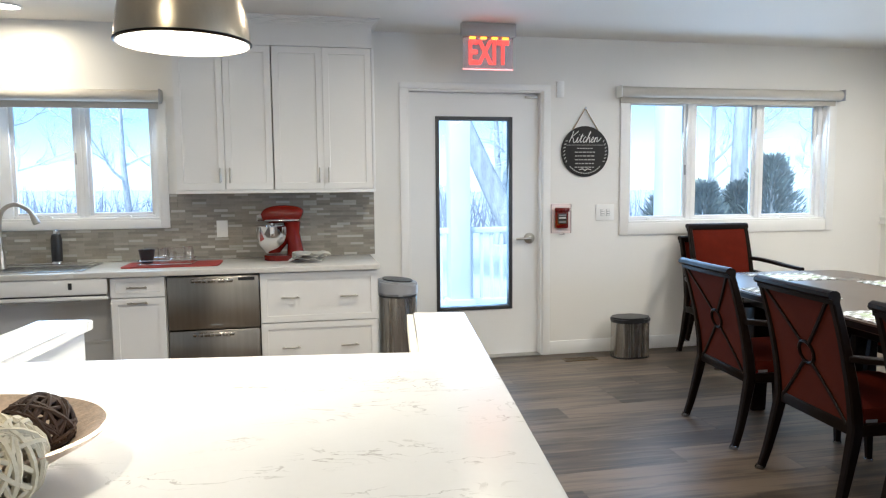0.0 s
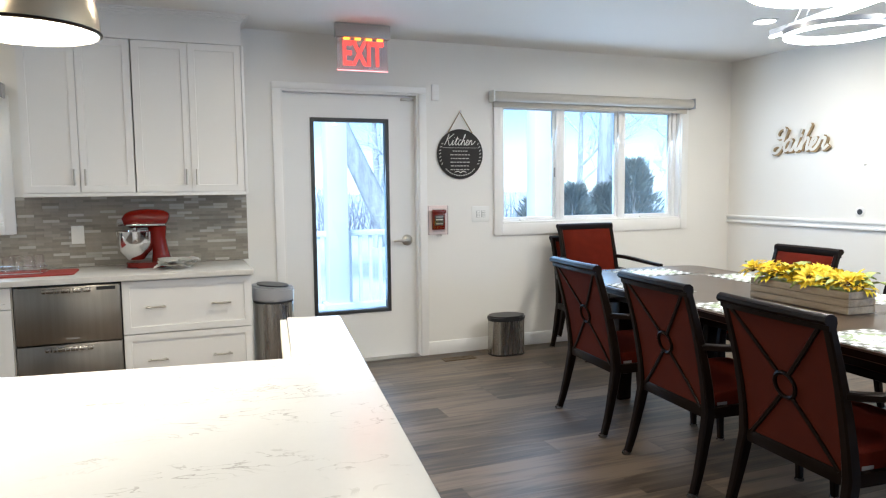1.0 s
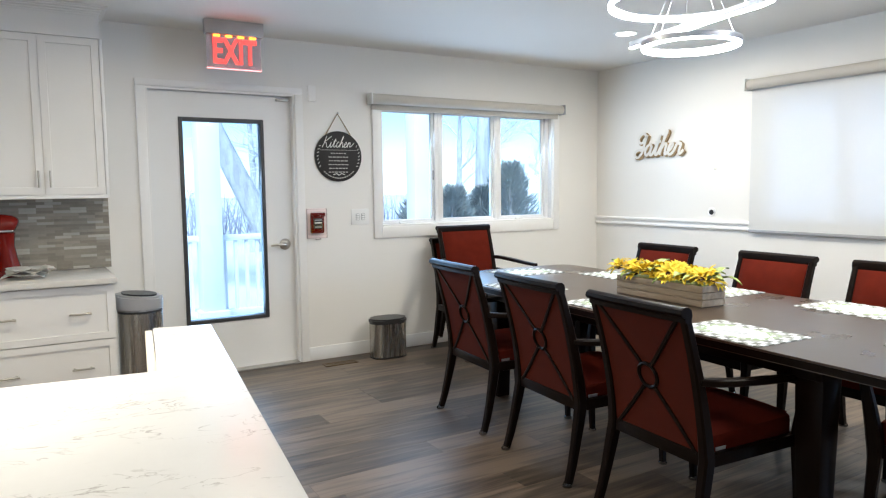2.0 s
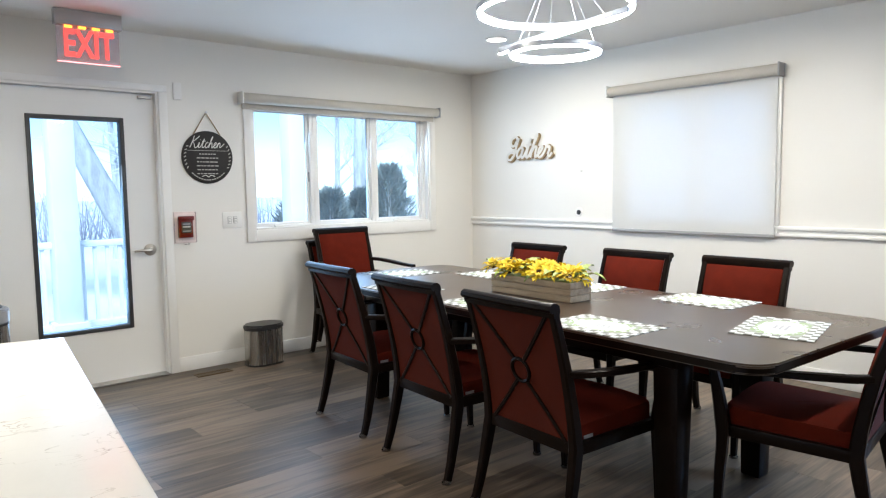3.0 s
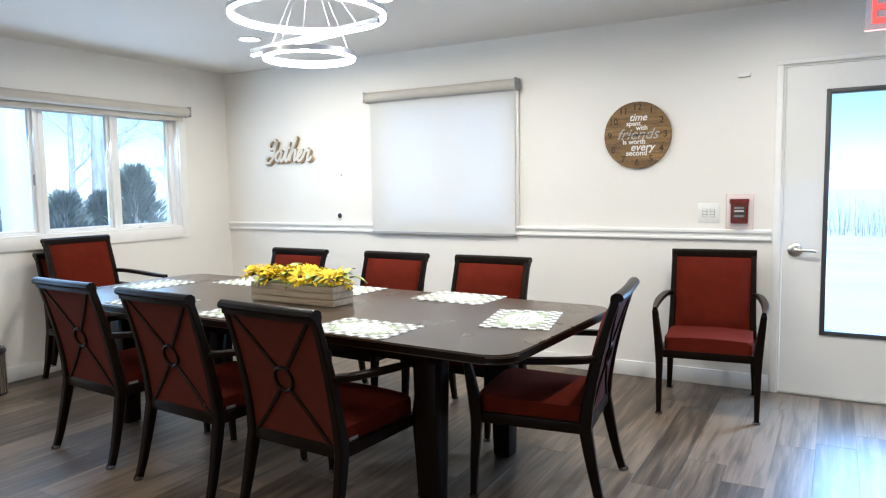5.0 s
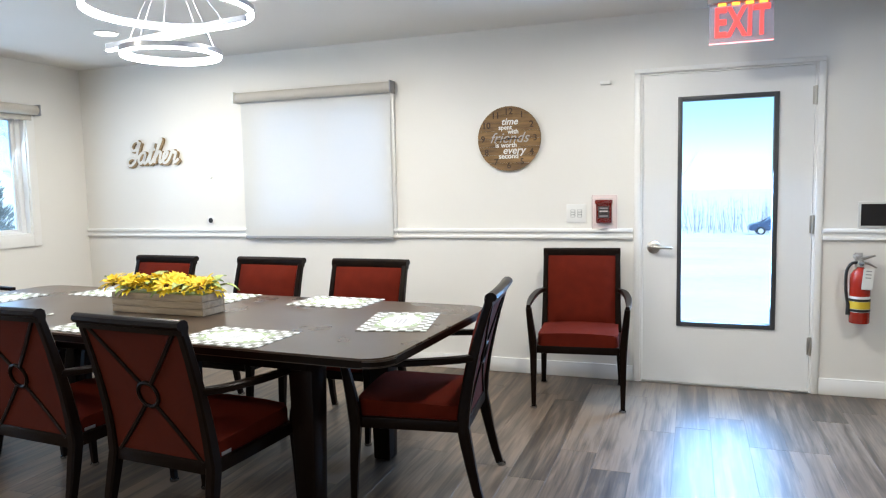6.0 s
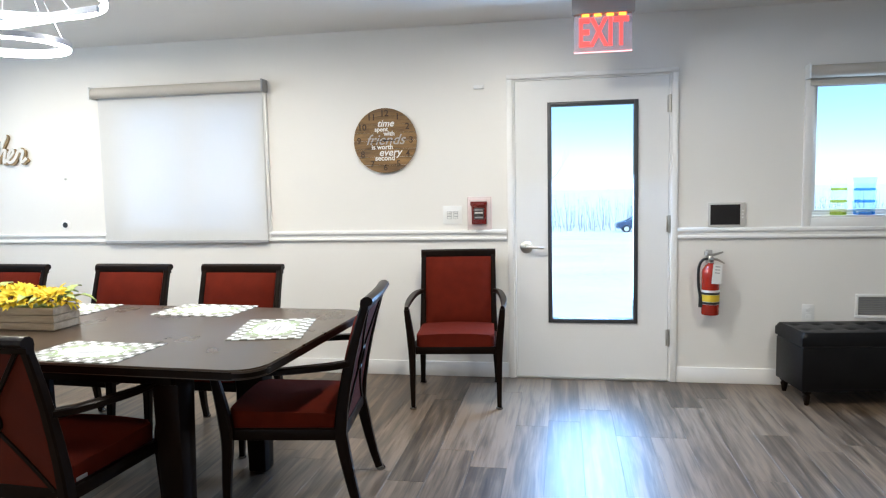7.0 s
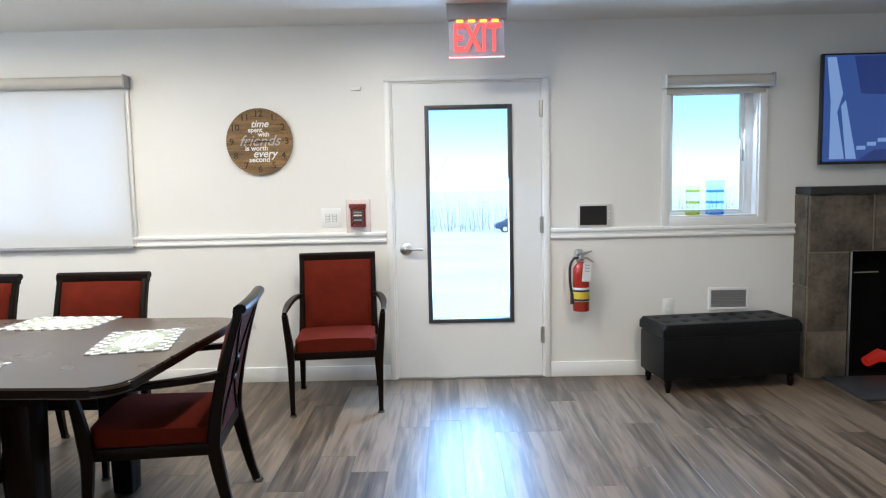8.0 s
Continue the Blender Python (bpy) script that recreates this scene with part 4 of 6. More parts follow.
# ---- lights that hang from or sit in the ceiling ----
LEDW = mat("led_diffuser", (0.9, 0.9, 0.9), 0.5, var=0.0, bump=0, emit=((0.93, 0.97, 1.0), 20.0))
LAMPW = mat("lamp_diffuser", (0.9, 0.9, 0.88), 0.5, var=0.0, bump=0, emit=((1.0, 0.97, 0.92), 8.0))
BARGREY = mat("grey_bar_enamel", (0.30, 0.31, 0.34), 0.45, var=0.05, bump=0)
SILVER = mat("silver_channel", (0.62, 0.63, 0.66), 0.3, 1.0, var=0.03, bump=0)
# the unseen added fill lights get the same rim and diffuser
for dx, dy, power in DOWNLIGHTS_AND_FILL:
    t = thing("ceiling_downlight", "round white recessed ceiling downlight, seen or added as fill", "downlight", Matrix.Translation((dx, dy, CEILING)), "ceiling downlights")
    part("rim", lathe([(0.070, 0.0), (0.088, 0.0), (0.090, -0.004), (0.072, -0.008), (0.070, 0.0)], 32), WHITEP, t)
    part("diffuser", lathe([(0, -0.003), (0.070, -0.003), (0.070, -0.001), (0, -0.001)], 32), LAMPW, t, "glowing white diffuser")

t = thing("pendant_light", "brushed champagne metal dome pendant over the island", "pendant light", Matrix.Translation((-0.287, 2.28, 1.722)))
prof = [(0.172, 0.0), (0.171, 0.02), (0.165, 0.07), (0.150, 0.13), (0.125, 0.19), (0.09, 0.235), (0.05, 0.26), (0.028, 0.268)]
part("shade", lathe(prof + [(r - 0.004, z - 0.003) for r, z in prof[::-1]] + [prof[0]], 48), BRASS, t)
part("inner_lining", lathe([(r - 0.006, z) for r, z in prof[:-1]] + [(0, 0.255)], 48), WHITEP, t, "white enamel inside the shade")
part("diffuser", lathe([(0, 0.012), (0.164, 0.012), (0.164, 0.016), (0, 0.016)], 40), LAMPW, t, "glowing white diffuser disc")
part("rim", tube([(0.1725 * math.cos(q), 0.1725 * math.sin(q), 0.002) for q in [2 * math.pi * k / 48 for k in range(48)]], 0.0035, 6, closed=True), DARKWOOD, t)
part("stem", tube([(0, 0, 0.26), (0, 0, CEILING - 1.722 - 0.02)], 0.006, 10), BRASS, t)
part("canopy", lathe([(0, CEILING - 1.722 - 0.03), (0.05, CEILING - 1.722 - 0.026), (0.06, CEILING - 1.722), (0, CEILING - 1.722)], 28), BRASS, t)


def led_ring(parent, cx, cy, z, radius, name):
    n = 64
    bm = bmesh.new()
    for r0, r1, z0, z1 in ((radius - 0.018, radius - 0.002, z - 0.012, z + 0.006),):
        rings = [[bm.verts.new((cx + r * math.cos(2 * math.pi * k / n), cy + r * math.sin(2 * math.pi * k / n), h)) for k in range(n)] for r, h in ((r0, z0), (r1, z0), (r1, z1), (r0, z1))]
        for a, b in zip(rings, rings[1:] + rings[:1]):
            for k in range(n):
                bm.faces.new((a[k], a[(k + 1) % n], b[(k + 1) % n], b[k]))
    ring = part(name, bm, LEDW, parent, "glowing white diffuser ring")
    bm = bmesh.new()
    rings = [[bm.verts.new((cx + r * math.cos(2 * math.pi * k / n), cy + r * math.sin(2 * math.pi * k / n), h)) for k in range(n)] for r, h in ((radius - 0.0015, z - 0.004), (radius + 0.004, z - 0.004), (radius + 0.004, z + 0.020), (radius - 0.022, z + 0.020), (radius - 0.022, z + 0.015), (radius - 0.0015, z + 0.015))]
    for a, b in zip(rings, rings[1:] + rings[:1]):
        for k in range(n):
            bm.faces.new((a[k], a[(k + 1) % n], b[(k + 1) % n], b[k]))
    part("channel", bm, SILVER, ring, "silver metal channel")
    return ring


CH = (2.68, 2.46, 0.0)
t = thing("ring_chandelier", "modern chandelier of glowing white rings and a bar", "chandelier", Matrix.Translation(CH))
led_ring(t, 0, 0.012, 2.165, 0.368, "large_ring")
led_ring(t, 0.0, 0.012, 1.968, 0.216, "small_ring")
ba, bb = Vector((-0.106, 0.274, 1.990)), Vector((-0.004, -0.394, 2.072))
d = (bb - ba).normalized()
sd = d.cross(Vector((0, 0, 1))).normalized() * 0.013
upv = Vector((0, 0, 0.012))
for nm, material, lo, hi in (("light_bar", LEDW, -0.004, 0.0), ("bar_channel", BARGREY, 0.001, 0.028)):
    bm = bmesh.new()
    vs = [bm.verts.new(p + s * sd + Vector((0, 0, h))) for p in (ba, bb) for s in (-1, 1) for h in (lo, hi)]
    for q in ((0, 1, 3, 2), (4, 6, 7, 5), (0, 4, 5, 1), (2, 3, 7, 6), (0, 2, 6, 4), (1, 5, 7, 3)):
        bm.faces.new([vs[i] for i in q])
    part(nm, bm, material, t)
part("canopy", lathe([(0, CEILING - 0.03), (0.10, CEILING - 0.03), (0.10, CEILING), (0, CEILING)], 32), SILVER, t)
for p in ((0.34, 0.15, 2.18), (-0.34, 0.15, 2.18), (0.0, -0.35, 2.18), (0.0, 0.222, 1.985), (-0.18, -0.10, 1.985), (0.18, -0.10, 1.985), tuple(ba.lerp(bb, 0.15) + upv), tuple(ba.lerp(bb, 0.85) + upv)):
    part("wire", tube([p, (0.06 * p[0], 0.06 * p[1], CEILING - 0.03)], 0.0016, 5), SILVER, t)


def exit_sign(m, w, top, mid, low):
    """Hangs from the ceiling; local x along the sign, z up, its face towards -y."""
    t = thing("exit_sign", "clear edge-lit exit sign with glowing red letters", "exit sign", m, "exit signs")
    part("housing", box(-w / 2, w / 2, -0.028, 0.028, mid, top, 0.004), GREYW, t, "grey metal housing")
    part("panel", box(-w / 2 + 0.012, w / 2 - 0.016, -0.004, 0.004, low, mid), ACRYLIC, t, "clear acrylic panel").visible_shadow = False
    part("backing", box(-w / 2 + 0.012, w / 2 - 0.016, 0.0045, 0.0065, low + 0.003, mid), mat("mirror_film", (0.72, 0.70, 0.70), 0.25, 0.6, var=0.02, bump=0), t)
    words("EXIT", (mid - low) * 1.05, 0.003, EXITRED, t, Matrix.Translation((0, -0.0065, (mid + low) / 2 - 0.004)) @ Euler((radians(90), 0, 0)).to_matrix().to_4x4() @ Matrix.Diagonal((0.62, 1, 1, 1)), bold=0.004, label="glowing red letters")
    for k in range(4):
        part("led", box(-w / 2 + 0.06 + k * (w - 0.15) / 3, -w / 2 + 0.10 + k * (w - 0.15) / 3, -0.008, 0.002, mid - 0.012, mid), EXITORANGE, t)
    part("light_edge", box(-w / 2 + 0.012, w / 2 - 0.016, -0.005, 0.005, low - 0.003, low + 0.001), EXITPINK, t)
    return t


ACRYLIC = glass("clear_acrylic", (0.96, 0.93, 0.94), 0.02)
EXITRED = mat("exit_red", (0.8, 0.05, 0.04), 0.4, var=0.0, bump=0, emit=((1.0, 0.05, 0.045), 1.1))
EXITORANGE = mat("exit_led", (0.9, 0.3, 0.05), 0.4, var=0.0, bump=0, emit=((1.0, 0.22, 0.02), 3.0))
EXITPINK = mat("exit_edge", (0.9, 0.4, 0.4), 0.4, var=0.0, bump=0, emit=((1.0, 0.25, 0.25), 1.6))
exit_sign(Matrix.Translation((1.298, 5.03, 0)), 0.385, CEILING, 2.352, 2.135)
exit_sign(Matrix.Translation((4.44, 0.005, 0)) @ TURN_E, 0.365, CEILING, 2.352, 2.132)

GATHER = (
    ((1.05, 1.70), (0.80, 2.06), (0.38, 2.0), (0.18, 1.6), (0.45, 1.22), (0.85, 1.25), (1.10, 1.6), (1.14, 1.95), (1.08, 1.2), (1.02, 0.3), (0.68, -0.14), (0.25, -0.05), (0.15, 0.32), (0.5, 0.55), (1.0, 0.5), (1.32, 0.72)),
    ((2.02, 0.85), (1.75, 1.02), (1.45, 0.75), (1.40, 0.3), (1.65, 0.0), (1.95, 0.3), (2.06, 0.95), (2.02, 0.3), (2.17, 0.0), (2.42, 0.25), (2.66, 1.2), (2.76, 1.85), (2.70, 1.0), (2.66, 0.25), (2.82, 0.0), (3.05, 0.3), (3.35, 1.3), (3.52, 2.05), (3.36, 2.15), (3.30, 1.5), (3.25, 0.0)),
    ((2.40, 1.18), (2.75, 1.22), (3.02, 1.26)),
    ((3.27, 0.5), (3.50, 0.97), (3.76, 0.95), (3.80, 0.5), (3.87, 0.03), (4.12, 0.2), (4.45, 0.55), (4.55, 0.9), (4.30, 1.0), (4.15, 0.6), (4.27, 0.08), (4.57, 0.0), (4.85, 0.35), (5.00, 0.95), (5.10, 1.12), (5.15, 0.9), (5.42, 0.92), (5.46, 0.6), (5.42, 0.2), (5.62, 0.0), (5.90, 0.32)),
)
KITCHEN = (
    ((0.35, 1.95), (0.28, 1.0), (0.10, 0.0)),
    ((1.25, 1.95), (0.65, 1.25), (0.28, 0.95), (0.62, 0.7), (0.95, 0.0), (1.30, 0.15), (1.50, 0.9), (1.50, 0.2), (1.65, 0.0), (1.90, 0.3), (2.18, 1.5), (2.12, 0.3), (2.30, 0.0), (2.55, 0.3)),
    ((1.88, 1.05), (2.2, 1.1), (2.5, 1.12)),
    ((1.56, 1.30), (1.60, 1.36)),
    ((3.0, 0.8), (2.80, 0.95), (2.62, 0.5), (2.80, 0.0), (3.15, 0.3), (3.52, 1.6), (3.46, 1.9), (3.36, 1.3), (3.30, 0.0)),
    ((3.32, 0.5), (3.60, 0.9), (3.75, 0.5), (3.85, 0.0), (4.10, 0.3), (4.42, 0.7), (4.26, 0.95), (4.10, 0.5), (4.30, 0.0), (4.65, 0.3), (4.76, 0.9), (4.74, 0.0)),
    ((4.77, 0.5), (5.0, 0.9), (5.15, 0.5), (5.22, 0.08), (5.5, 0.3), (5.8, 0.8)),
)


def script_word(strokes, width, radius, depth, z, shift):
    """A handwritten word: joined strokes with a flattened section."""
    bm, k = bmesh.new(), width / 5.9
    for line in strokes:
        tube(smooth([((x + 0.32 * y - 3.1) * k + shift, (y - 0.85) * k - shift, 0) for x, y in line], 5), radius, 8, bm)
    top = max(v.co.z for v in bm.verts)
    for v in bm.verts:
        v.co.z = z + depth * (0.5 + 0.5 * max(-1, min(1, 2.2 * v.co.z / top)))
    return bm


# ---- things on the north wall ----
BLACKB = mat("black_chalk_board", (0.022, 0.020, 0.019), 0.7, var=0.25, scale=12, fine=80, bump=0.06)
INKDIM = mat("faded_white_ink", (0.46, 0.45, 0.43), 0.7, var=0.1, bump=0)
INKW = mat("white_ink", (0.78, 0.77, 0.74), 0.7, var=0.04, bump=0)
ROPE = mat("jute_rope", (0.33, 0.24, 0.13), 0.9, var=0.25, scale=60, fine=400, bump=0.4)
t = thing("kitchen_sign", "round black hanging sign with white lettering", "wall sign", on_north(2.168, 1.588, 0.004))
part("disc", lathe([(0, 0), (0.192, 0), (0.195, 0.002), (0.195, 0.010), (0.192, 0.012), (0, 0.012)], 56), BLACKB, t)
part("lettering", script_word(KITCHEN, 0.262, 0.0027, 0.001, 0.0121, 0.0), INKW, t, "white script lettering", Matrix.Translation((0.0, 0.108, 0)))
part("rule", box(-0.15, 0.15, 0.048, 0.051, 0.012, 0.0128), INKDIM, t)
for k, w in enumerate((0.13, 0.17, 0.165, 0.17, 0.165, 0.17)):
    y = 0.024 - 0.029 * k
    x = -w / 2
    while x < w / 2 - 0.006:
        l = rng.uniform(0.012, 0.030)
        part("text_bar", box(x, min(x + l, w / 2), y - 0.0038, y + 0.0038, 0.012, 0.0128), INKDIM, t)
        x += l + 0.006
for s in (-1, 1):
    for k in range(7):
        a = radians(90 + s * (62 + 9 * k))
        part("leaf_mark", box(-0.009, 0.009, -0.0035, 0.0035, 0.012, 0.0128), INKDIM, t, m=Matrix.Translation((0.172 * math.cos(a), 0.172 * math.sin(a), 0)) @ Euler((0, 0, a + 0.6)).to_matrix().to_4x4())
for k in range(14):
    a = radians(225 + 90 * k / 13)
    part("text_bar", box(-0.008, 0.008, -0.004, 0.004, 0.012, 0.0128), INKDIM, t, m=Matrix.Translation((0.168 * math.cos(a), 0.168 * math.sin(a), 0)) @ Euler((0, 0, a + math.pi / 2)).to_matrix().to_4x4())
part("flourish", tube(smooth([(-0.05, -0.142, 0.0125), (-0.02, -0.134, 0.0125), (0, -0.145, 0.0125), (0.02, -0.134, 0.0125), (0.05, -0.142, 0.0125)]), 0.003, 6), INKW, t)
part("rope", tube([(-0.100, 0.168, 0.006), (0, 0.330, 0.006), (0.105, 0.166, 0.006)], 0.0045, 8), ROPE, t, "jute hanging rope")
part("nail", lathe([(0, -0.004), (0.004, -0.004), (0.004, 0.012), (0.008, 0.012), (0.008, 0.014), (0, 0.014)], 10), CHROME, t, m=Matrix.Translation((0, 0.333, 0)))


def pull_station(m):
    t = thing("fire_alarm_pull", "red fire alarm pull station under a clear cover", "fire alarm", m, "fire alarm pull stations")
    part("back_plate", box(-0.086, 0.086, -0.116, 0.116, 0, 0.006, 0.004), mat("frosted_rim", (0.80, 0.68, 0.66), 0.3, var=0.03, bump=0), t)
    body = part("body", box(-0.052, 0.052, -0.075, 0.078, 0.006, 0.045, 0.008), REDENAMEL, t, "red metal body")
    part("handle", box(-0.058, 0.058, 0.052, 0.084, 0.030, 0.055, 0.006), REDENAMEL, body)
    part("label_plate", box(-0.036, 0.036, -0.040, 0.040, 0.045, 0.047, 0.002), BLACKP, body)
    for y, mt in ((0.026, GREYP), (0.006, INKW), (-0.026, GREYP)):
        part("text_bar", box(-0.028, 0.028, y - 0.005, y + 0.005, 0.047, 0.048), mt, body)
    bm = bmesh.new()
    for a, b, c, d in ((-0.082, -0.079, -0.112, 0.112), (0.079, 0.082, -0.112, 0.112), (-0.079, 0.079, -0.112, -0.109), (-0.079, 0.079, 0.109, 0.112)):
        box(a, b, c, d, 0.006, 0.026, bm=bm)
    box(-0.062, 0.062, -0.09, 0.095, 0.0585, 0.060, bm=bm)
    part("cover", bm, CLEAR, t, "clear plastic cover").visible_shadow = False
    part("seal", box(-0.02, 0.02, -0.124, -0.112, 0.02, 0.05, 0.003), CLEAR, t)
    return t


pull_station(on_north(1.973, 1.072))
pull_station(on_east(0.818, 1.157))
solo("door_contact", box(-0.03, 0.03, -0.06, 0.06, 0, 0.012, 0.003), TRIM, "small white sensor box beside the door casing", "sensor", on_north(1.965, 2.06))
solo("door_contact", box(-0.035, 0.035, -0.012, 0.012, 0, 0.02, 0.003), TRIM, "small white sensor on the wall", "sensor", on_east(0.81, 2.02))

# floor register
t = thing("floor_register", "brown slotted floor vent by the wall", "floor vent", Matrix.Translation((2.06, 5.19, 0)))
BRONZE = mat("bronze_metal", (0.16, 0.11, 0.06), 0.4, 0.7, var=0.1, bump=0.05)
bm = bmesh.new()
for a, b, c, d in ((-0.13, 0.13, -0.045, -0.035), (-0.13, 0.13, 0.035, 0.045), (-0.13, -0.12, -0.035, 0.035), (0.12, 0.13, -0.035, 0.035)):
    box(a, b, c, d, 0, 0.006, bm=bm)
part("frame", bm, BRONZE, t)
for k in range(15):
    x = -0.112 + 0.016 * k
    part("slat", box(x - 0.004, x + 0.004, -0.035, 0.035, 0.0, 0.004), BRONZE, t)

# ---- things on the east wall ----
WOODW = mat("word_art_wood", (0.32, 0.22, 0.11), 0.6, var=0.2, scale=20, fine=90, bump=0.08)
t = thing("word_art", "cut-out word in white and brown wood on the wall", "wall art", on_east(4.605, 1.680, 0.004))
part("backing", script_word(GATHER, 0.555, 0.0175, 0.020, 0.0, 0.004), WOODW, t, "brown wood cut-out behind the face")
part("lettering", script_word(GATHER, 0.555, 0.0120, 0.007, 0.018, -0.004), mat("word_art_white", (0.74, 0.72, 0.68), 0.6, var=0.05, bump=0.04), t, "white painted face of the word")

# clock of boards
CLOCKW = mat("clock_boards", (0.13, 0.066, 0.020), 0.55, var=0.45, scale=3, fine=26, bump=0.12, stretch=(1.2, 9, 1), second=(0.27, 0.15, 0.05), island=0.40)
DARKINK = mat("burnt_numerals", (0.045, 0.022, 0.010), 0.7, var=0.1, bump=0)
t = thing("wall_clock", "round rustic wooden plank clock with white lettering", "clock", on_east(1.475, 1.677, 0.002))
R, rows = 0.226, 8
for k in range(rows):
    y0, y1 = -R + 2 * R * k / rows + 0.0008, -R + 2 * R * (k + 1) / rows - 0.0008
    n = 10
    pts = [(math.sqrt(max(0, R * R - y * y)), y) for y in [y0 + (y1 - y0) * i / n for i in range(n + 1)]]
    pts = pts + [(-x, y) for x, y in pts[::-1]]
    bm = bmesh.new()
    lo = [bm.verts.new((x, y, 0.004)) for x, y in pts]
    hi = [bm.verts.new((x, y, 0.022 + 0.0006 * (k % 2))) for x, y in pts]
    bmesh.ops.remove_doubles(bm, verts=bm.verts, dist=1e-5)
    lo, hi = [v for v in lo if v.is_valid], [v for v in hi if v.is_valid]
    bm.faces.new(lo[::-1])
    bm.faces.new(hi)
    for i in range(len(lo)):
        j = (i + 1) % len(lo)
        bm.faces.new((lo[i], lo[j], hi[j], hi[i]))
    part("board", bm, CLOCKW, t, m=Matrix())
for k in range(1, 13):
    a = radians(90 - 30 * k)
    for n, digit in enumerate(str(k)):
        x = 0.188 * math.cos(a) + 0.032 * (n - (len(str(k)) - 1) / 2)
        words(digit, 0.062, 0.001, DARKINK, t, Matrix.Translation((x, 0.188 * math.sin(a), 0.0232)), "numeral", bold=0.001)
for txt, x, y, sz, sh in (("time", 0.005, 0.118, 0.066, 0.3), ("spent", -0.025, 0.078, 0.044, 0.0), ("with", 0.032, 0.048, 0.044, 0.0), ("is worth", -0.02, -0.045, 0.046, 0.0), ("every", 0.035, -0.083, 0.072, 0.25), ("second", -0.002, -0.122, 0.050, 0.0)):
    words(txt, sz, 0.001, INKW, t, Matrix.Translation((x, y, 0.0234)), shear=sh, bold=0.0012)
words("friends", 0.102, 0.001, mat("grey_ink", (0.42, 0.40, 0.38), 0.6, var=0.05, bump=0), t, Matrix.Translation((0.0, 0.004, 0.0234)), shear=0.4, bold=0.0004)
part("hand", box(-0.01, 0.075, -0.003, 0.003, 0.027, 0.0285), DARKINK, t)
part("hand", box(-0.10, 0.02, -0.0025, 0.0025, 0.029, 0.0305), DARKINK, t, m=Euler((0, 0, radians(8))).to_matrix().to_4x4())
part("hub", lathe([(0, 0.022), (0.008, 0.022), (0.008, 0.032), (0, 0.032)], 14), BLACKP, t)

t = thing("wall_socket", "white round plate with a black hole", "wall socket", on_east(4.055, 1.110))
part("plate", lathe([(0, 0), (0.040, 0), (0.040, 0.003), (0.036, 0.005), (0, 0.005)], 24), TRIM, t)
part("socket", lathe([(0, 0.0051), (0.022, 0.0051), (0.021, 0.008), (0, 0.0085)], 20), BLACKP, t, "black round socket")
solo("wall_hook", lathe([(0, 0), (0.010, 0), (0.008, 0.008), (0.004, 0.016), (0, 0.017)], 14), WHITEP, "tiny white hook on the wall", "hook", on_east(4.03, 1.468))
wall_plate("outlet", "white wall outlet below the chair rail", on_east(1.60, 0.44), 0.075, 0.115, 1, False)
wall_plate("outlet", "white wall outlet behind the bench", on_east(-1.32, 0.48), 0.075, 0.115, 1, False)
t = thing("wall_tablet", "wall-mounted dark touch screen in a pale frame", "control panel", on_east(-0.806, 1.128))
part("frame", box(-0.115, 0.115, -0.079, 0.079, 0, 0.018, 0.004), mat("tablet_frame", (0.60, 0.58, 0.54), 0.4, var=0.02, bump=0), t)
part("screen", box(-0.102, 0.083, -0.066, 0.066, 0.018, 0.0195), mat("dark_screen", (0.02, 0.016, 0.014), 0.12, var=0.1, bump=0), t, "dark glossy screen")
for k in range(3):
    part("button", box(0.093, 0.103, 0.02 - 0.022 * k, 0.03 - 0.022 * k, 0.018, 0.020), WHITEP, t)

# extinguisher
EXRED = mat("extinguisher_red", (0.36, 0.020, 0.008), 0.25, var=0.05, bump=0, coat=0.3)
YEL = mat("yellow_label", (0.65, 0.45, 0.03), 0.5, var=0.05, bump=0)
t = thing("fire_extinguisher", "red fire extinguisher hung on a wall bracket", "fire extinguisher", pose(EAST - 0.072, -0.700, 0.478))
part("cylinder", lathe([(0, 0), (0.052, 0), (0.056, 0.006), (0.056, 0.27), (0.052, 0.295), (0.036, 0.32), (0.020, 0.333), (0.018, 0.345), (0, 0.345)], 32), EXRED, t)
part("band", lathe([(0.0562, 0.135), (0.0575, 0.135), (0.0575, 0.15), (0.0562, 0.15)], 32), BLACKP, t)
lab = part("label", lathe([(0.0563, 0.07), (0.0568, 0.07), (0.0568, 0.165), (0.0563, 0.165)], 32), INKW, t, "white and yellow printed label")
part("label_band", lathe([(0.0569, 0.09), (0.0572, 0.09), (0.0572, 0.134), (0.0569, 0.134)], 32), YEL, lab)
part("label_line", lathe([(0.0573, 0.072), (0.0574, 0.072), (0.0574, 0.088), (0.0573, 0.088)], 32), BLACKP, lab)
part("valve", lathe([(0, 0.34), (0.02, 0.34), (0.022, 0.36), (0.014, 0.385), (0, 0.39)], 16), NICKEL, t)
part("lever", tube([(0, 0.02, 0.385), (0, -0.02, 0.392), (0, -0.075, 0.410)], [0.008, 0.009, 0.006], 8), NICKEL, t)
part("grip", tube([(0, 0.01, 0.365), (0, -0.04, 0.362), (0, -0.085, 0.335)], [0.008, 0.008, 0.005], 8), NICKEL, t)
part("gauge", lathe([(0, 0), (0.014, 0), (0.014, 0.008), (0, 0.009)], 16), CHROME, t, m=Matrix.Translation((-0.02, 0, 0.36)) @ Euler((0, radians(-90), 0)).to_matrix().to_4x4())
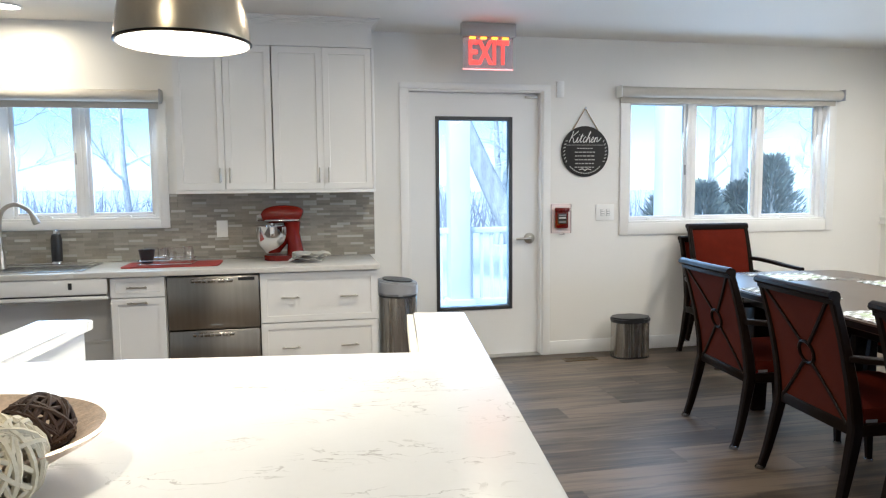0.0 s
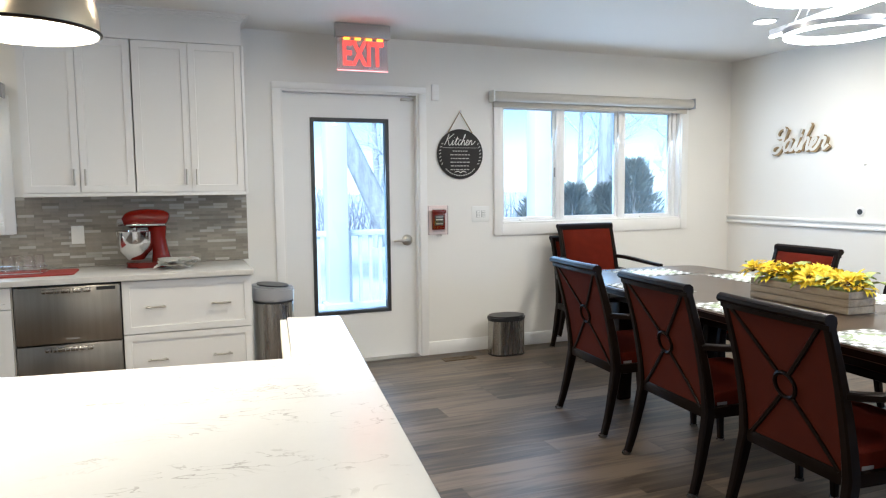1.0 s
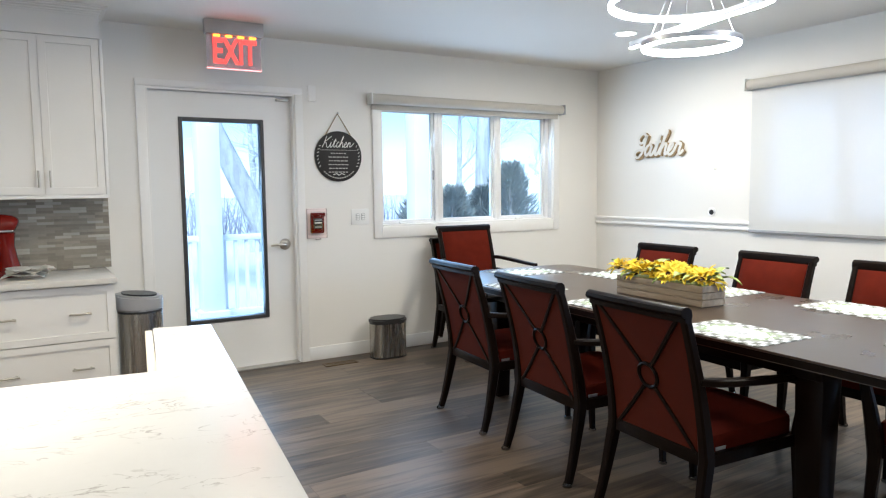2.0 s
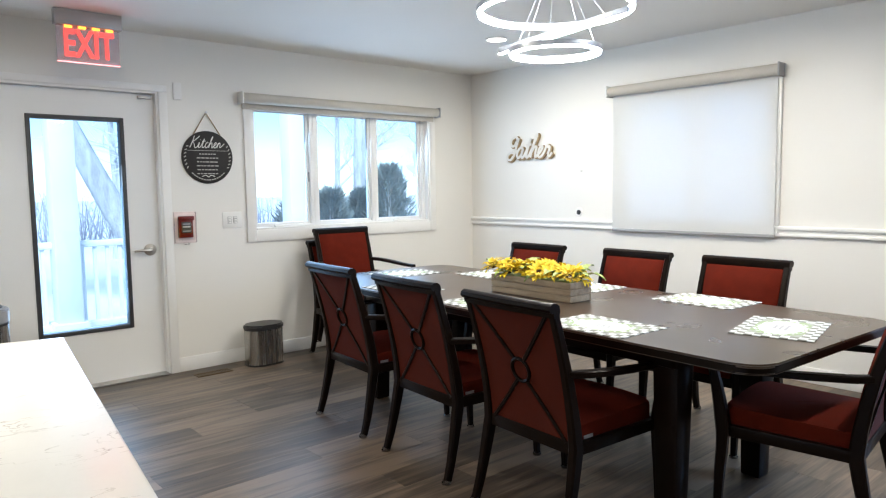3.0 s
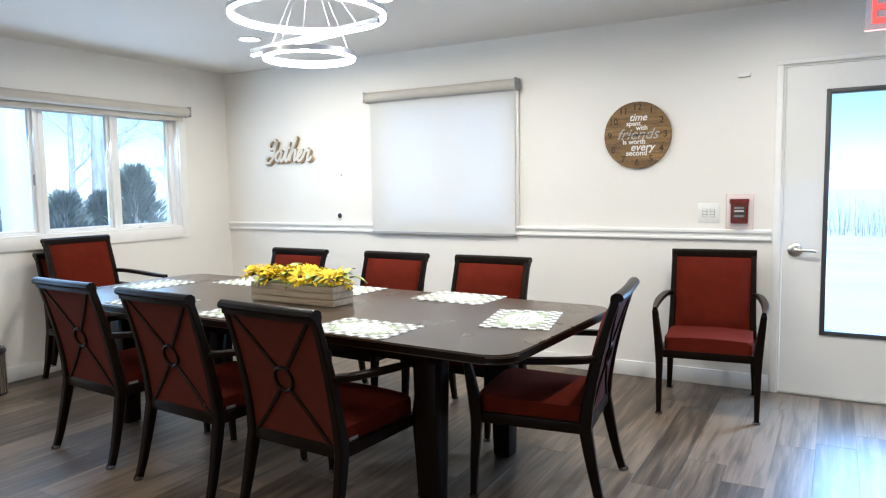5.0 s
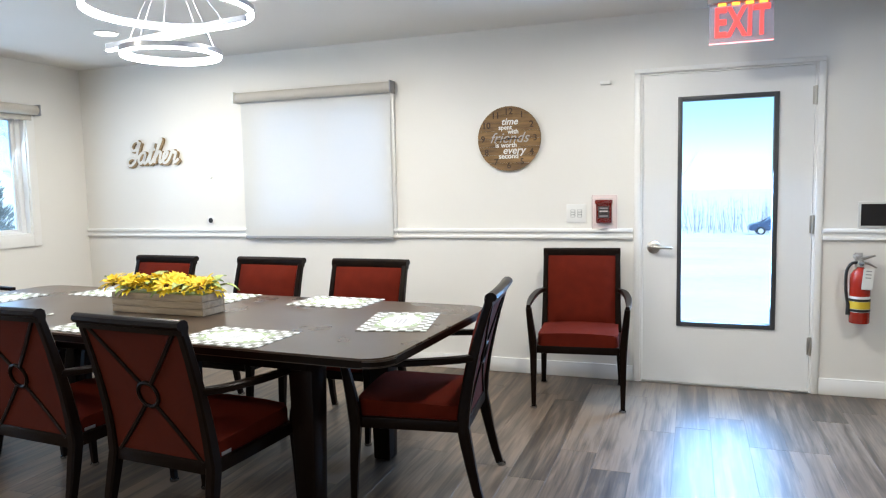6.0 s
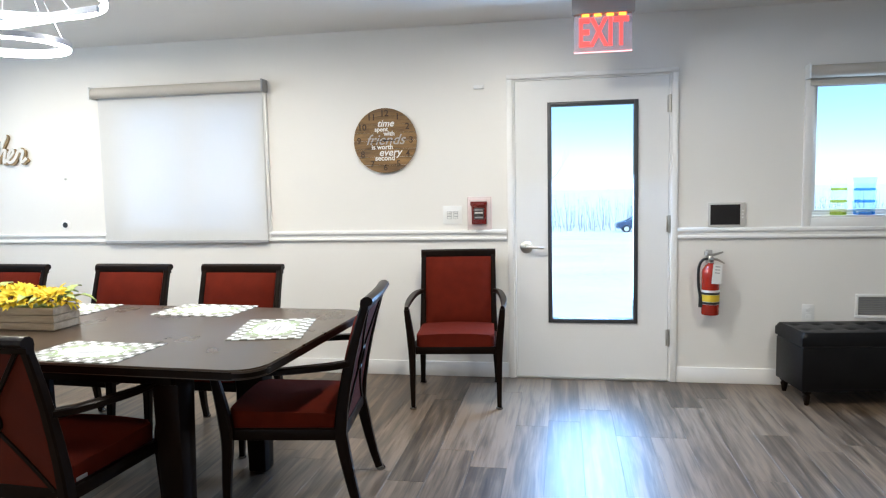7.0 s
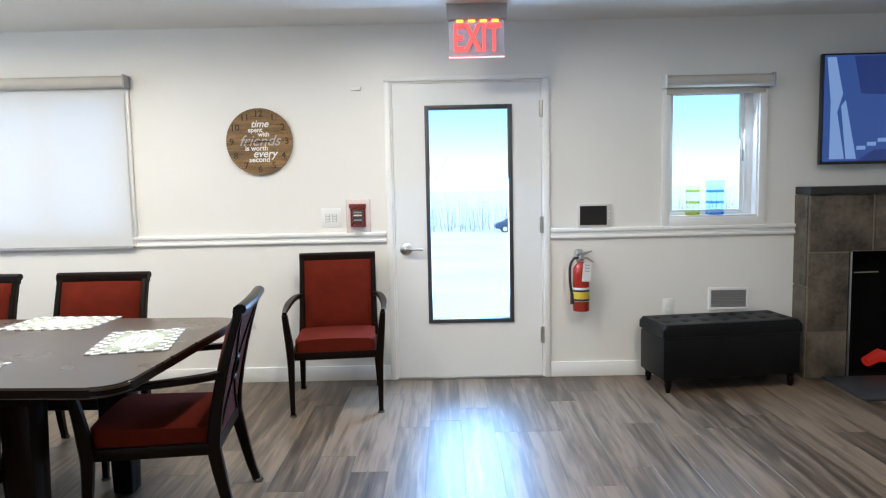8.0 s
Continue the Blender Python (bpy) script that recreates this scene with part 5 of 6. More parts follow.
part("hose", tube(smooth([(0, 0.015, 0.365), (-0.01, 0.05, 0.36), (-0.01, 0.075, 0.31), (-0.01, 0.076, 0.20), (-0.012, 0.064, 0.11)]), 0.009, 10), BLACKP, t, "black rubber hose")
part("nozzle", tube([(-0.012, 0.064, 0.12), (-0.012, 0.062, 0.05)], [0.010, 0.014], 12), BLACKP, t)
tag = part("tag", box(-0.001, 0.001, -0.03, 0.03, -0.09, 0.035, 0.0), WHITEP, t, "white inspection tag", Matrix.Translation((-0.064, -0.03, 0.30)) @ Euler((radians(5), 0, radians(10))).to_matrix().to_4x4())
for k in range(3):
    part("text_bar", box(-0.0018, -0.0012, -0.016, 0.016, 0.018 - 0.02 * k, 0.024 - 0.02 * k), GREYP, tag)
part("bracket", box(0.05, 0.071, -0.02, 0.02, 0.33, 0.42, 0.003), GREYW, t, "grey wall bracket")
part("hook", box(-0.01, 0.071, 0.012, 0.028, 0.385, 0.41, 0.003), GREYW, t)

# return-air vent
t = thing("wall_vent", "white louvred return-air vent low on the wall", "vent", on_east(-1.738, 0.53))
bm = bmesh.new()
for a, b, c, d in ((-0.14, 0.14, 0.060, 0.078), (-0.14, 0.14, -0.078, -0.060), (-0.14, -0.122, -0.060, 0.060), (0.122, 0.14, -0.060, 0.060)):
    box(a, b, c, d, 0, 0.010, 0.002, bm)
part("frame", bm, TRIM, t)
part("backing", box(-0.122, 0.122, -0.06, 0.06, 0.0, 0.002), GREYP, t)
for k in range(10):
    y = -0.054 + 0.012 * k
    part("slat", box(-0.122, 0.122, -0.004, 0.004, 0.0, 0.0015), GREYW, t, m=Matrix.Translation((0, y, 0.006)) @ Euler((radians(35), 0, 0)).to_matrix().to_4x4())

# ---- storage bench ----
LEATHER = mat("black_leather", (0.0045, 0.0042, 0.0045), 0.45, var=0.25, scale=8, fine=140, bump=0.2, spec=0.2)
t = thing("storage_bench", "black tufted leather storage bench on short legs", "ottoman", pose(4.672, -1.585, 0, 0, 0, 7.5) @ Matrix.Diagonal((0.90, 0.96, 1.04, 1)))
part("body", box(-0.20, 0.20, -0.485, 0.485, 0.085, 0.340, 0.006), LEATHER, t)
bm = bmesh.new()
nx, ny = 24, 52
def cushion(u, v):
    edge = min(1, 20 * min(u, 1 - u, (v) * 2.4, (1 - v) * 2.4)) ** 0.5
    z = 0.398 + 0.030 * edge
    for i in range(2):
        for j in range(7):
            cx, cy = (i + 0.75) / 2.5, (j + 0.5) / 7
            r2 = ((u - cx) * 0.42) ** 2 + ((v - cy) * 1.0) ** 2
            z -= 0.014 * math.exp(-r2 / 0.0007)
    return z
g = [[bm.verts.new((-0.206 + 0.412 * i / nx, -0.492 + 0.984 * j / ny, cushion(i / nx, j / ny))) for j in range(ny + 1)] for i in range(nx + 1)]
for i in range(nx):
    for j in range(ny):
        bm.faces.new((g[i][j], g[i + 1][j], g[i + 1][j + 1], g[i][j + 1]))
rim = [g[i][0] for i in range(nx + 1)] + [g[nx][j] for j in range(1, ny + 1)] + [g[i][ny] for i in range(nx - 1, -1, -1)] + [g[0][j] for j in range(ny - 1, 0, -1)]
low = [bm.verts.new((v.co.x, v.co.y, 0.352)) for v in rim]
for i in range(len(rim)):
    j = (i + 1) % len(rim)
    bm.faces.new((rim[i], rim[j], low[j], low[i]))
bm.faces.new(low[::-1])
lid = part("lid", bm, LEATHER, t, "tufted black leather lid")
part("seam", box(-0.194, 0.194, -0.478, 0.478, 0.338, 0.354), BLACKB, t)
for i in range(2):
    for j in range(7):
        u, v = (i + 0.75) / 2.5, (j + 0.5) / 7
        part("button", lathe([(0, 0.006), (0.006, 0.005), (0.010, 0.0)], 10), LEATHER, lid, m=Matrix.Translation((-0.206 + 0.412 * u, -0.492 + 0.984 * v, cushion(u, v) - 0.001)))
for x in (-0.165, 0.165):
    for y in (-0.44, 0.44):
        part("leg", lathe([(0, 0), (0.014, 0), (0.016, 0.01), (0.024, 0.05), (0.020, 0.062), (0.028, 0.072), (0.028, 0.086), (0, 0.086)], 16), DARKWOOD, t, m=Matrix.Translation((x, y, 0)))

# ---- fireplace ----
SLATE = mat("slate_tile", (0.060, 0.047, 0.036), 0.55, var=0.5, scale=6, fine=34, bump=0.6, second=(0.19, 0.15, 0.11), spec=0.35)
GROUT = mat("pale_stone_grout", (0.26, 0.22, 0.17), 0.9, var=0.1, bump=0.2)
FX = 4.72
FY0, FY1 = -2.195, -4.10
t = thing("fireplace", "dark slate tiled fireplace with a black mantel", "fireplace", Matrix.Translation((FX, 0, 0)))
bm = bmesh.new()
box(0.012, EAST - FX, -2.47, FY0, 0, 1.245, bm=bm)
box(0.012, EAST - FX, FY1, -3.70, 0, 1.245, bm=bm)
box(0.012, EAST - FX, -3.70, -2.47, 0.86, 1.245, bm=bm)
part("core", bm, GROUT, t)
part("mantel", box(-0.025, EAST - FX, FY1 - 0.02, FY0 + 0.012, 1.245, 1.295, 0.006), BLACKB, t, "black stone mantel slab")
tiles = [(-2.47, FY0, 0.0, 0.315), (-2.47, FY0, 0.325, 0.855), (-2.62, FY0, 0.865, 1.24), (-3.16, -2.63, 0.865, 1.24), (-3.70, -3.17, 0.865, 1.24), (FY1, -3.71, 0.865, 1.24), (FY1, -3.70, 0.0, 0.315), (FY1, -3.70, 0.325, 0.855)]
for k, (a, b, c, d) in enumerate(tiles):
    part("stone_tile", box(0.0, 0.013, a + 0.004, b - 0.004, c + 0.002, d - 0.002, 0.003), SLATE, t)
part("stone_tile", box(0.014, EAST - FX, FY0 + 0.001, FY0 + 0.012, 0.0, 0.62, 0.003), SLATE, t)
part("stone_tile", box(0.014, EAST - FX, FY0 + 0.001, FY0 + 0.012, 0.63, 1.24, 0.003), SLATE, t)
part("trim_strip", box(-0.008, 0.004, -2.482, -2.470, 0.0, 0.86, 0.002), ALU, t, "pale metal edge strip")
bm = bmesh.new()
for a in ((0.004, 0.17, -2.50, -2.482, 0.0, 0.86), (0.004, 0.17, -3.70, -3.68, 0.0, 0.86), (0.165, 0.175, -3.70, -2.482, 0.0, 0.86), (0.004, 0.17, -3.68, -2.50, 0.0, 0.012)):
    box(*a, bm=bm)
part("firebox", bm, mat("deep_black_lining", (0.004, 0.0038, 0.0036), 0.9, var=0.3, bump=0.2, spec=0.1), t, "black firebox lining")
part("fire_screen_rod", tube([(0.0, -2.50, 0.72), (0.0, -2.66, 0.722)], 0.004, 8), NICKEL, t)
EMBER = mat("ember_glow", (0.04, 0.004, 0.003), 0.9, var=0.4, scale=14, bump=0.2, emit=((1.0, 0.03, 0.015), 0.10))
for k in range(5):
    y = -2.74 - 0.16 * k
    part("log", tube([(0.07 + 0.03 * (k % 2), y + 0.10, 0.09), (0.09, y, 0.13 + 0.05 * (k % 3)), (0.10, y - 0.12, 0.10)], [0.035, 0.045, 0.035], 9), EMBER if k % 2 == 0 else BLACKB, t, "glowing red imitation log")
solo("hearth", box(4.22, FX - 0.01, -4.1, -2.30, 0.0, 0.018, 0.004), mat("hearth_slate", (0.035, 0.036, 0.038), 0.5, var=0.3, scale=6, fine=50, bump=0.2), "dark slate hearth slab on the floor", "hearth")

# television
SCREENBLUE = mat("screen_blue", (0.01, 0.015, 0.04), 0.15, var=0.02, bump=0, emit=((0.03, 0.075, 0.27), 0.40))
SCREENPALE = mat("screen_pale", (0.02, 0.03, 0.06), 0.15, var=0.02, bump=0, emit=((0.18, 0.30, 0.58), 0.42))
SCREENDEEP = mat("screen_deep", (0.01, 0.012, 0.03), 0.15, var=0.02, bump=0, emit=((0.015, 0.035, 0.16), 0.4))
t = thing("television", "wall-mounted flat television showing a blue picture", "television", on_east(-2.955, 1.805, 0.06))
part("body", box(-0.66, 0.66, -0.365, 0.365, 0, 0.035, 0.006), BLACKP, t)
part("screen", box(-0.645, 0.645, -0.345, 0.352, 0.035, 0.037), SCREENBLUE, t, "lit blue screen")
for pts, mt in (([(-0.60, -0.33), (-0.50, -0.33), (-0.555, -0.02), (-0.52, 0.10), (-0.57, 0.34), (-0.63, 0.34), (-0.60, 0.05)], SCREENPALE), ([(-0.49, -0.33), (-0.42, -0.33), (-0.50, 0.06), (-0.53, 0.02)], SCREENPALE), ([(-0.42, -0.345), (0.60, -0.345), (0.60, -0.25), (-0.30, -0.27)], SCREENDEEP), ([(-0.40, 0.10), (0.60, 0.05), (0.60, 0.345), (-0.45, 0.345)], SCREENDEEP)):
    part("picture_shape", outline(pts, 0.0371, 0.0376), mt, t)
for k in range(8):
    part("picture_shape", box(-0.42 + 0.07 * k, -0.36 + 0.07 * k, -0.27 + 0.025 * k, -0.245 + 0.025 * k, 0.0377, 0.038), SCREENPALE, t)
part("wall_mount", box(-0.2, 0.2, -0.15, 0.15, -0.058, 0.0), BLACKP, t)


def tumbler_stack(label, y, x, r, count, step, col, base_col):
    """Tumblers of coloured glass standing in one another, each a part."""
    t = thing("stacked_tumblers", label, "glassware", pose(x, y, SW[2] + 0.017), "coloured glassware on the sill")
    tint, deep = glass("tinted_glass", col, 0.05, 0.06), glass("deep_tinted_glass", base_col, 0.05, 0.08)
    for k in range(count):
        g = part("tumbler", lathe([(r * 0.86, 0.016), (r * 0.90, 0.05), (r * 0.98, step * 1.05), (r, step * 1.10)], 24), tint, t, m=Matrix.Translation((0, 0, step * k)))
        part("foot", lathe([(0, 0), (r * 0.84, 0), (r * 0.86, 0.004), (r * 0.86, 0.0155), (0, 0.0155)], 24), deep, g, "thick tinted glass base")
    return t


tumbler_stack("stack of yellow-green glass tumblers on the window sill", -1.495, 4.935, 0.055, 3, 0.078, (0.98, 0.99, 0.86), (0.72, 0.80, 0.30))
tumbler_stack("stack of turquoise glass tumblers on the window sill", -1.650, 4.940, 0.070, 3, 0.076, (0.78, 0.94, 0.99), (0.25, 0.58, 0.92))


# ---- on the table ----
MATM = bpy.data.materials.new("checked_placemat")
MATM.use_nodes = True
mn, ml = MATM.node_tree.nodes, MATM.node_tree.links
mp_ = mn["Principled BSDF"]
mp_.inputs["Roughness"].default_value = 0.8


def mnode(op, a, b=None):
    q = mn.new("ShaderNodeMath")
    q.operation = op
    for i, v in enumerate((a, b)):
        if v is None:
            continue
        if isinstance(v, (int, float)):
            q.inputs[i].default_value = v
        else:
            ml.new(v, q.inputs[i])
    return q.outputs[0]


mc_, ms_ = mn.new("ShaderNodeTexCoord"), mn.new("ShaderNodeSeparateXYZ")
ml.new(mc_.outputs["Object"], ms_.inputs[0])
ax, ay = mnode('ABSOLUTE', ms_.outputs[0]), mnode('ABSOLUTE', ms_.outputs[1])
border = mnode('MAXIMUM', mnode('GREATER_THAN', ax, 0.100), mnode('GREATER_THAN', ay, 0.160))
mk_ = mn.new("ShaderNodeTexChecker")
mk_.inputs["Scale"].default_value = 31.5
mk_.inputs[1].default_value, mk_.inputs[2].default_value = (0.70, 0.72, 0.71, 1), (0.21, 0.21, 0.18, 1)
ml.new(mc_.outputs["Object"], mk_.inputs["Vector"])
rad = mnode('SQRT', mnode('ADD', mnode('POWER', mnode('DIVIDE', ms_.outputs[0], 0.094), 2.0), mnode('POWER', mnode('DIVIDE', ms_.outputs[1], 0.150), 2.0)))
wreath = mnode('MULTIPLY', mnode('GREATER_THAN', rad, 0.88), mnode('LESS_THAN', rad, 1.22))
mz_ = mn.new("ShaderNodeTexNoise")
mz_.inputs["Scale"].default_value = 60
ml.new(mc_.outputs["Object"], mz_.inputs["Vector"])
leafy = mnode('MULTIPLY', wreath, mnode('GREATER_THAN', mz_.outputs["Fac"], 0.47))
m1, m2, m3 = mn.new("ShaderNodeMixRGB"), mn.new("ShaderNodeMixRGB"), mn.new("ShaderNodeMixRGB")
m3.inputs[1].default_value, m3.inputs[2].default_value = (0.70, 0.73, 0.70, 1), (0.36, 0.37, 0.32, 1)
ml.new(mnode('GREATER_THAN', rad, 1.05), m3.inputs[0])
m1.inputs[2].default_value = (0.30, 0.38, 0.21, 1)
ml.new(m3.outputs[0], m1.inputs[1])
ml.new(leafy, m1.inputs[0])
ml.new(border, m2.inputs[0])
ml.new(m1.outputs[0], m2.inputs[1])
ml.new(mk_.outputs[0], m2.inputs[2])
ml.new(m2.outputs[0], mp_.inputs["Base Color"])


def placemat(x, y, a):
    t = solo("placemat", outline(rounded(-0.152, 0.152, -0.212, 0.212, 0.004, 2), 0.0, 0.003), MATM, "checked white and green placemat with a wreath", "placemat", pose(x, y, 0.7505, 0, 0, a), "placemats on the table")
    for k in range(3):
        part("text_bar", box(-0.028 + 0.022 * k, -0.016 + 0.022 * k, -0.06 + 0.008 * k, 0.06 - 0.012 * k, 0.003, 0.0034), GREYP, t)


for x, y, a in ((2.44, 2.02, -3), (2.49, 2.76, -3), (2.53, 3.50, -3), (3.32, 2.03, 176), (3.31, 2.80, 177), (3.34, 3.56, 177), (2.905, 1.483, 102), (2.98, 4.06, -92)):
    placemat(x, y, a)

CRATE = mat("whitewashed_crate_wood", (0.30, 0.22, 0.14), 0.75, var=0.3, scale=4, fine=40, bump=0.25, stretch=(6, 0.6, 6), second=(0.42, 0.33, 0.23))
PETAL = mat("sunflower_petal", (0.82, 0.54, 0.012), 0.6, var=0.2, scale=30, fine=90, bump=0.05, second=(0.90, 0.68, 0.03))
DISC = mat("sunflower_disc", (0.10, 0.045, 0.012), 0.9, var=0.4, scale=90, fine=300, bump=0.5)
LEAF = mat("silk_leaf", (0.11, 0.20, 0.035), 0.6, var=0.3, scale=20, fine=80, bump=0.1, second=(0.42, 0.50, 0.14))
t = thing("flower_box", "wooden plank box of yellow artificial sunflowers on the table", "flower box", pose(2.875, 2.745, 0.7505, 0, 0, -2))
hx, hy = 0.075, 0.288
for k in range(3):
    z0, z1 = 0.002 + 0.034 * k, 0.0335 + 0.034 * k
    for s in (-1, 1):
        part("board", box(s * hx - 0.006, s * hx + 0.006, -hy, hy, z0, z1, 0.0015), CRATE, t)
        part("board", box(-hx + 0.0065, hx - 0.0065, s * (hy - 0.006) - 0.006, s * (hy - 0.006) + 0.006, z0, z1, 0.0015), CRATE, t)
part("bottom", box(-hx + 0.006, hx - 0.006, -hy + 0.012, hy - 0.012, 0.0, 0.01), CRATE, t)


def petal_shape(bm, m, length, width, droop):
    rows = []
    for i, (u, w) in enumerate(((0, 0.35), (0.35, 1.0), (0.7, 0.85), (1.0, 0.05))):
        z = 0.012 * math.sin(u * 2.2) - droop * u * u
        rows.append([bm.verts.new(m @ Vector((0.018 + length * u, s * width * w / 2, z + 0.003 * abs(s)))) for s in (-1, 0, 1)])
    for a, b in zip(rows, rows[1:]):
        for j in range(2):
            bm.faces.new((a[j], a[j + 1], b[j + 1], b[j]))


rng = random.Random(11)
for k in range(16):
    y = -0.275 + 0.55 * k / 15 + rng.uniform(-0.02, 0.02)
    x = (-0.06, 0.05, -0.02)[k % 3] + rng.uniform(-0.015, 0.015)
    z = 0.125 + rng.uniform(-0.012, 0.022)
    m = pose(x, y, z, rng.uniform(-30, 30), rng.uniform(-38, -5) if x < 0 else rng.uniform(0, 30), rng.uniform(0, 360) * 0)
    bm = bmesh.new()
    for layer, (count, ln) in enumerate(((16, 0.058), (12, 0.046))):
        for q in range(count):
            a = 360 * q / count + 12 * layer + rng.uniform(-8, 8)
            petal_shape(bm, pose(0, 0, 0.004 * layer, 0, rng.uniform(-28, 6) - 12 * layer, a), ln * rng.uniform(0.85, 1.15), 0.021, rng.uniform(0.0, 0.022))
    f = part("sunflower", bm, PETAL, t, "yellow silk sunflower head", m)
    part("flower_disc", lathe([(0, 0.010), (0.010, 0.009), (0.018, 0.004), (0.020, -0.003), (0, -0.006)], 14), DISC, f, "brown seed disc")
for k in range(20):
    y = -0.30 + 0.60 * k / 19 + rng.uniform(-0.02, 0.02)
    s = -1 if k % 2 else 1
    bm = bmesh.new()
    L, W = rng.uniform(0.085, 0.125), rng.uniform(0.055, 0.08)
    rows = []
    for u, w in ((0, 0.1), (0.2, 0.75), (0.45, 1.0), (0.75, 0.6), (1.0, 0.03)):
        rows.append([bm.verts.new((L * u, q * W * w / 2, 0.02 * math.sin(u * 3) - 0.03 * u * u + 0.008 * abs(q))) for q in (-1, 0, 1)])
    for a, b in zip(rows, rows[1:]):
        for j in range(2):
            bm.faces.new((a[j], a[j + 1], b[j + 1], b[j]))
    ang = (180 if s < 0 else 0) + rng.uniform(-65, 65) if 1 < k < 18 else (-90 if k <= 1 else 90) + rng.uniform(-25, 25)
    part("leaf", bm, LEAF, t, "green silk leaf", pose(s * 0.04, y, 0.115 + rng.uniform(0, 0.02), rng.uniform(-15, 15), rng.uniform(-45, 8), ang))
part("filler", box(-hx + 0.01, hx - 0.01, -hy + 0.015, hy - 0.015, 0.07, 0.10, 0.01), LEAF, t, "green moss filler")

# ---- bowl with woven balls on the island ----
BOWL = mat("hammered_copper_bowl", (0.60, 0.46, 0.34), 0.34, 0.5, var=0.2, scale=40, fine=110, bump=0.5)
t0 = solo("decor_bowl", lathe([(0, 0.006), (0.10, 0.006), (0.19, 0.028), (0.265, 0.068), (0.275, 0.078), (0.268, 0.080), (0.255, 0.074), (0.185, 0.036), (0.10, 0.013), (0, 0.012)], 64), BOWL, "wide shallow hammered copper-coloured bowl on the island", "bowl", pose(-0.555, 1.37, 0.914, 0, 0, 0) @ Matrix.Diagonal((1, 0.76, 1, 1)))


def woven_ball(label, m, r, material, loops, thick, seed):
    q = random.Random(seed)
    t = thing("woven_ball", label, "decor ball", m, "woven balls in the bowl")
    for k in range(loops):
        ax = Vector((q.gauss(0, 1), q.gauss(0, 1), q.gauss(0, 1))).normalized()
        u = ax.orthogonal().normalized()
        v = ax.cross(u)
        off = q.uniform(-0.45, 0.45)
        rr = r * math.sqrt(1 - off * off) * q.uniform(0.94, 1.02)
        pts = [ax * off * r + (u * math.cos(a) + v * math.sin(a)) * rr * (1 + 0.03 * math.sin(3 * a + k)) for a in [2 * math.pi * i / 20 for i in range(20)]]
        part("strand", tube(pts, thick, 5, closed=True), material, t)
    return t


VINE = mat("dark_vine", (0.045, 0.022, 0.012), 0.8, var=0.3, scale=30, fine=120, bump=0.3)
REED = mat("bleached_reed", (0.52, 0.46, 0.34), 0.8, var=0.15, scale=30, fine=120, bump=0.3)
woven_ball("dark brown woven vine ball in the bowl", pose(-0.380, 1.385, 0.988), 0.050, VINE, 34, 0.0032, 3)
woven_ball("cream woven reed ball in the bowl", pose(-0.388, 1.265, 0.986), 0.058, REED, 26, 0.0042, 5)
woven_ball("cream woven reed ball in the bowl", pose(-0.52, 1.42, 0.992), 0.056, REED, 26, 0.0042, 6)
woven_ball("dark brown woven vine ball in the bowl", pose(-0.55, 1.28, 0.985), 0.052, VINE, 30, 0.0032, 8)

# ---- outside ----
SNOW = mat("pale_winter_ground", (0.62, 0.64, 0.66), 0.9, var=0.12, scale=0.3, fine=4, bump=0.2)
bm = bmesh.new()
gx = [-400, -150, -60, -20, 0, 6, 15, 30, 45, 60, 120, 400]
gy = [-400, -100, -30, -5, 6, 12, 25, 50, 120, 400]
gz = lambda x, y: -0.16 - 0.05 * max(0, min(x - 6, 54))
gv = [[bm.verts.new((x, y, gz(x, y))) for y in gy] for x in gx]
for i in range(len(gx) - 1):
    for j in range(len(gy) - 1):
        bm.faces.new((gv[i][j], gv[i + 1][j], gv[i + 1][j + 1], gv[i][j + 1]))
solo("ground", bm, SNOW, "pale snowy winter ground", "ground", kind="structure")
solo("porch", box(-3, 4.6, NORTH + THICK, 7.6, -0.15, -0.03), mat("porch_boards", (0.55, 0.55, 0.55), 0.7, var=0.1, scale=3, fine=40, bump=0.1, stretch=(1, 8, 1)), "pale porch deck", "porch", kind="structure")
EXTW = mat("exterior_white_paint", (0.80, 0.82, 0.84), 0.5, var=0.04, scale=2, fine=60, bump=0.03)
for x in (1.60, 3.97, -1.2):
    t = thing("porch_post", "square white porch column", "column", Matrix.Translation((x, 7.35, -0.03)), "porch columns")
    part("shaft", box(-0.105, 0.105, -0.105, 0.105, 0, 3.0, 0.006), EXTW, t)
    part("base", box(-0.145, 0.145, -0.145, 0.145, 0, 0.18, 0.008), EXTW, t)
t = thing("porch_railing", "white porch railing with slim balusters", "railing", Matrix.Translation((0, 7.4, -0.03)))
for z in (0.10, 0.86):
    part("rail", box(-1.05, 3.85, -0.03, 0.03, z, z + 0.06, 0.004), EXTW, t)
for k in range(45):
    x = -1.0 + 0.11 * k
    if abs(x - 1.6) > 0.13:
        part("baluster", box(x - 0.016, x + 0.016, -0.016, 0.016, 0.16, 0.86), EXTW, t)

# bark, twigs and needles are paled, outdoor haze and glare put into the colour
BARK = mat("haze_paled_bark", (0.46, 0.45, 0.45), 0.95, var=0.3, scale=5, fine=30, bump=0.6, stretch=(3, 3, 0.6))
TWIG = mat("haze_paled_twigs", (0.58, 0.59, 0.61), 0.95, var=0.2, bump=0.1)
NEEDLE = mat("haze_paled_needles", (0.16, 0.185, 0.185), 0.9, var=0.4, scale=3, fine=20, bump=0.1, second=(0.26, 0.30, 0.29))


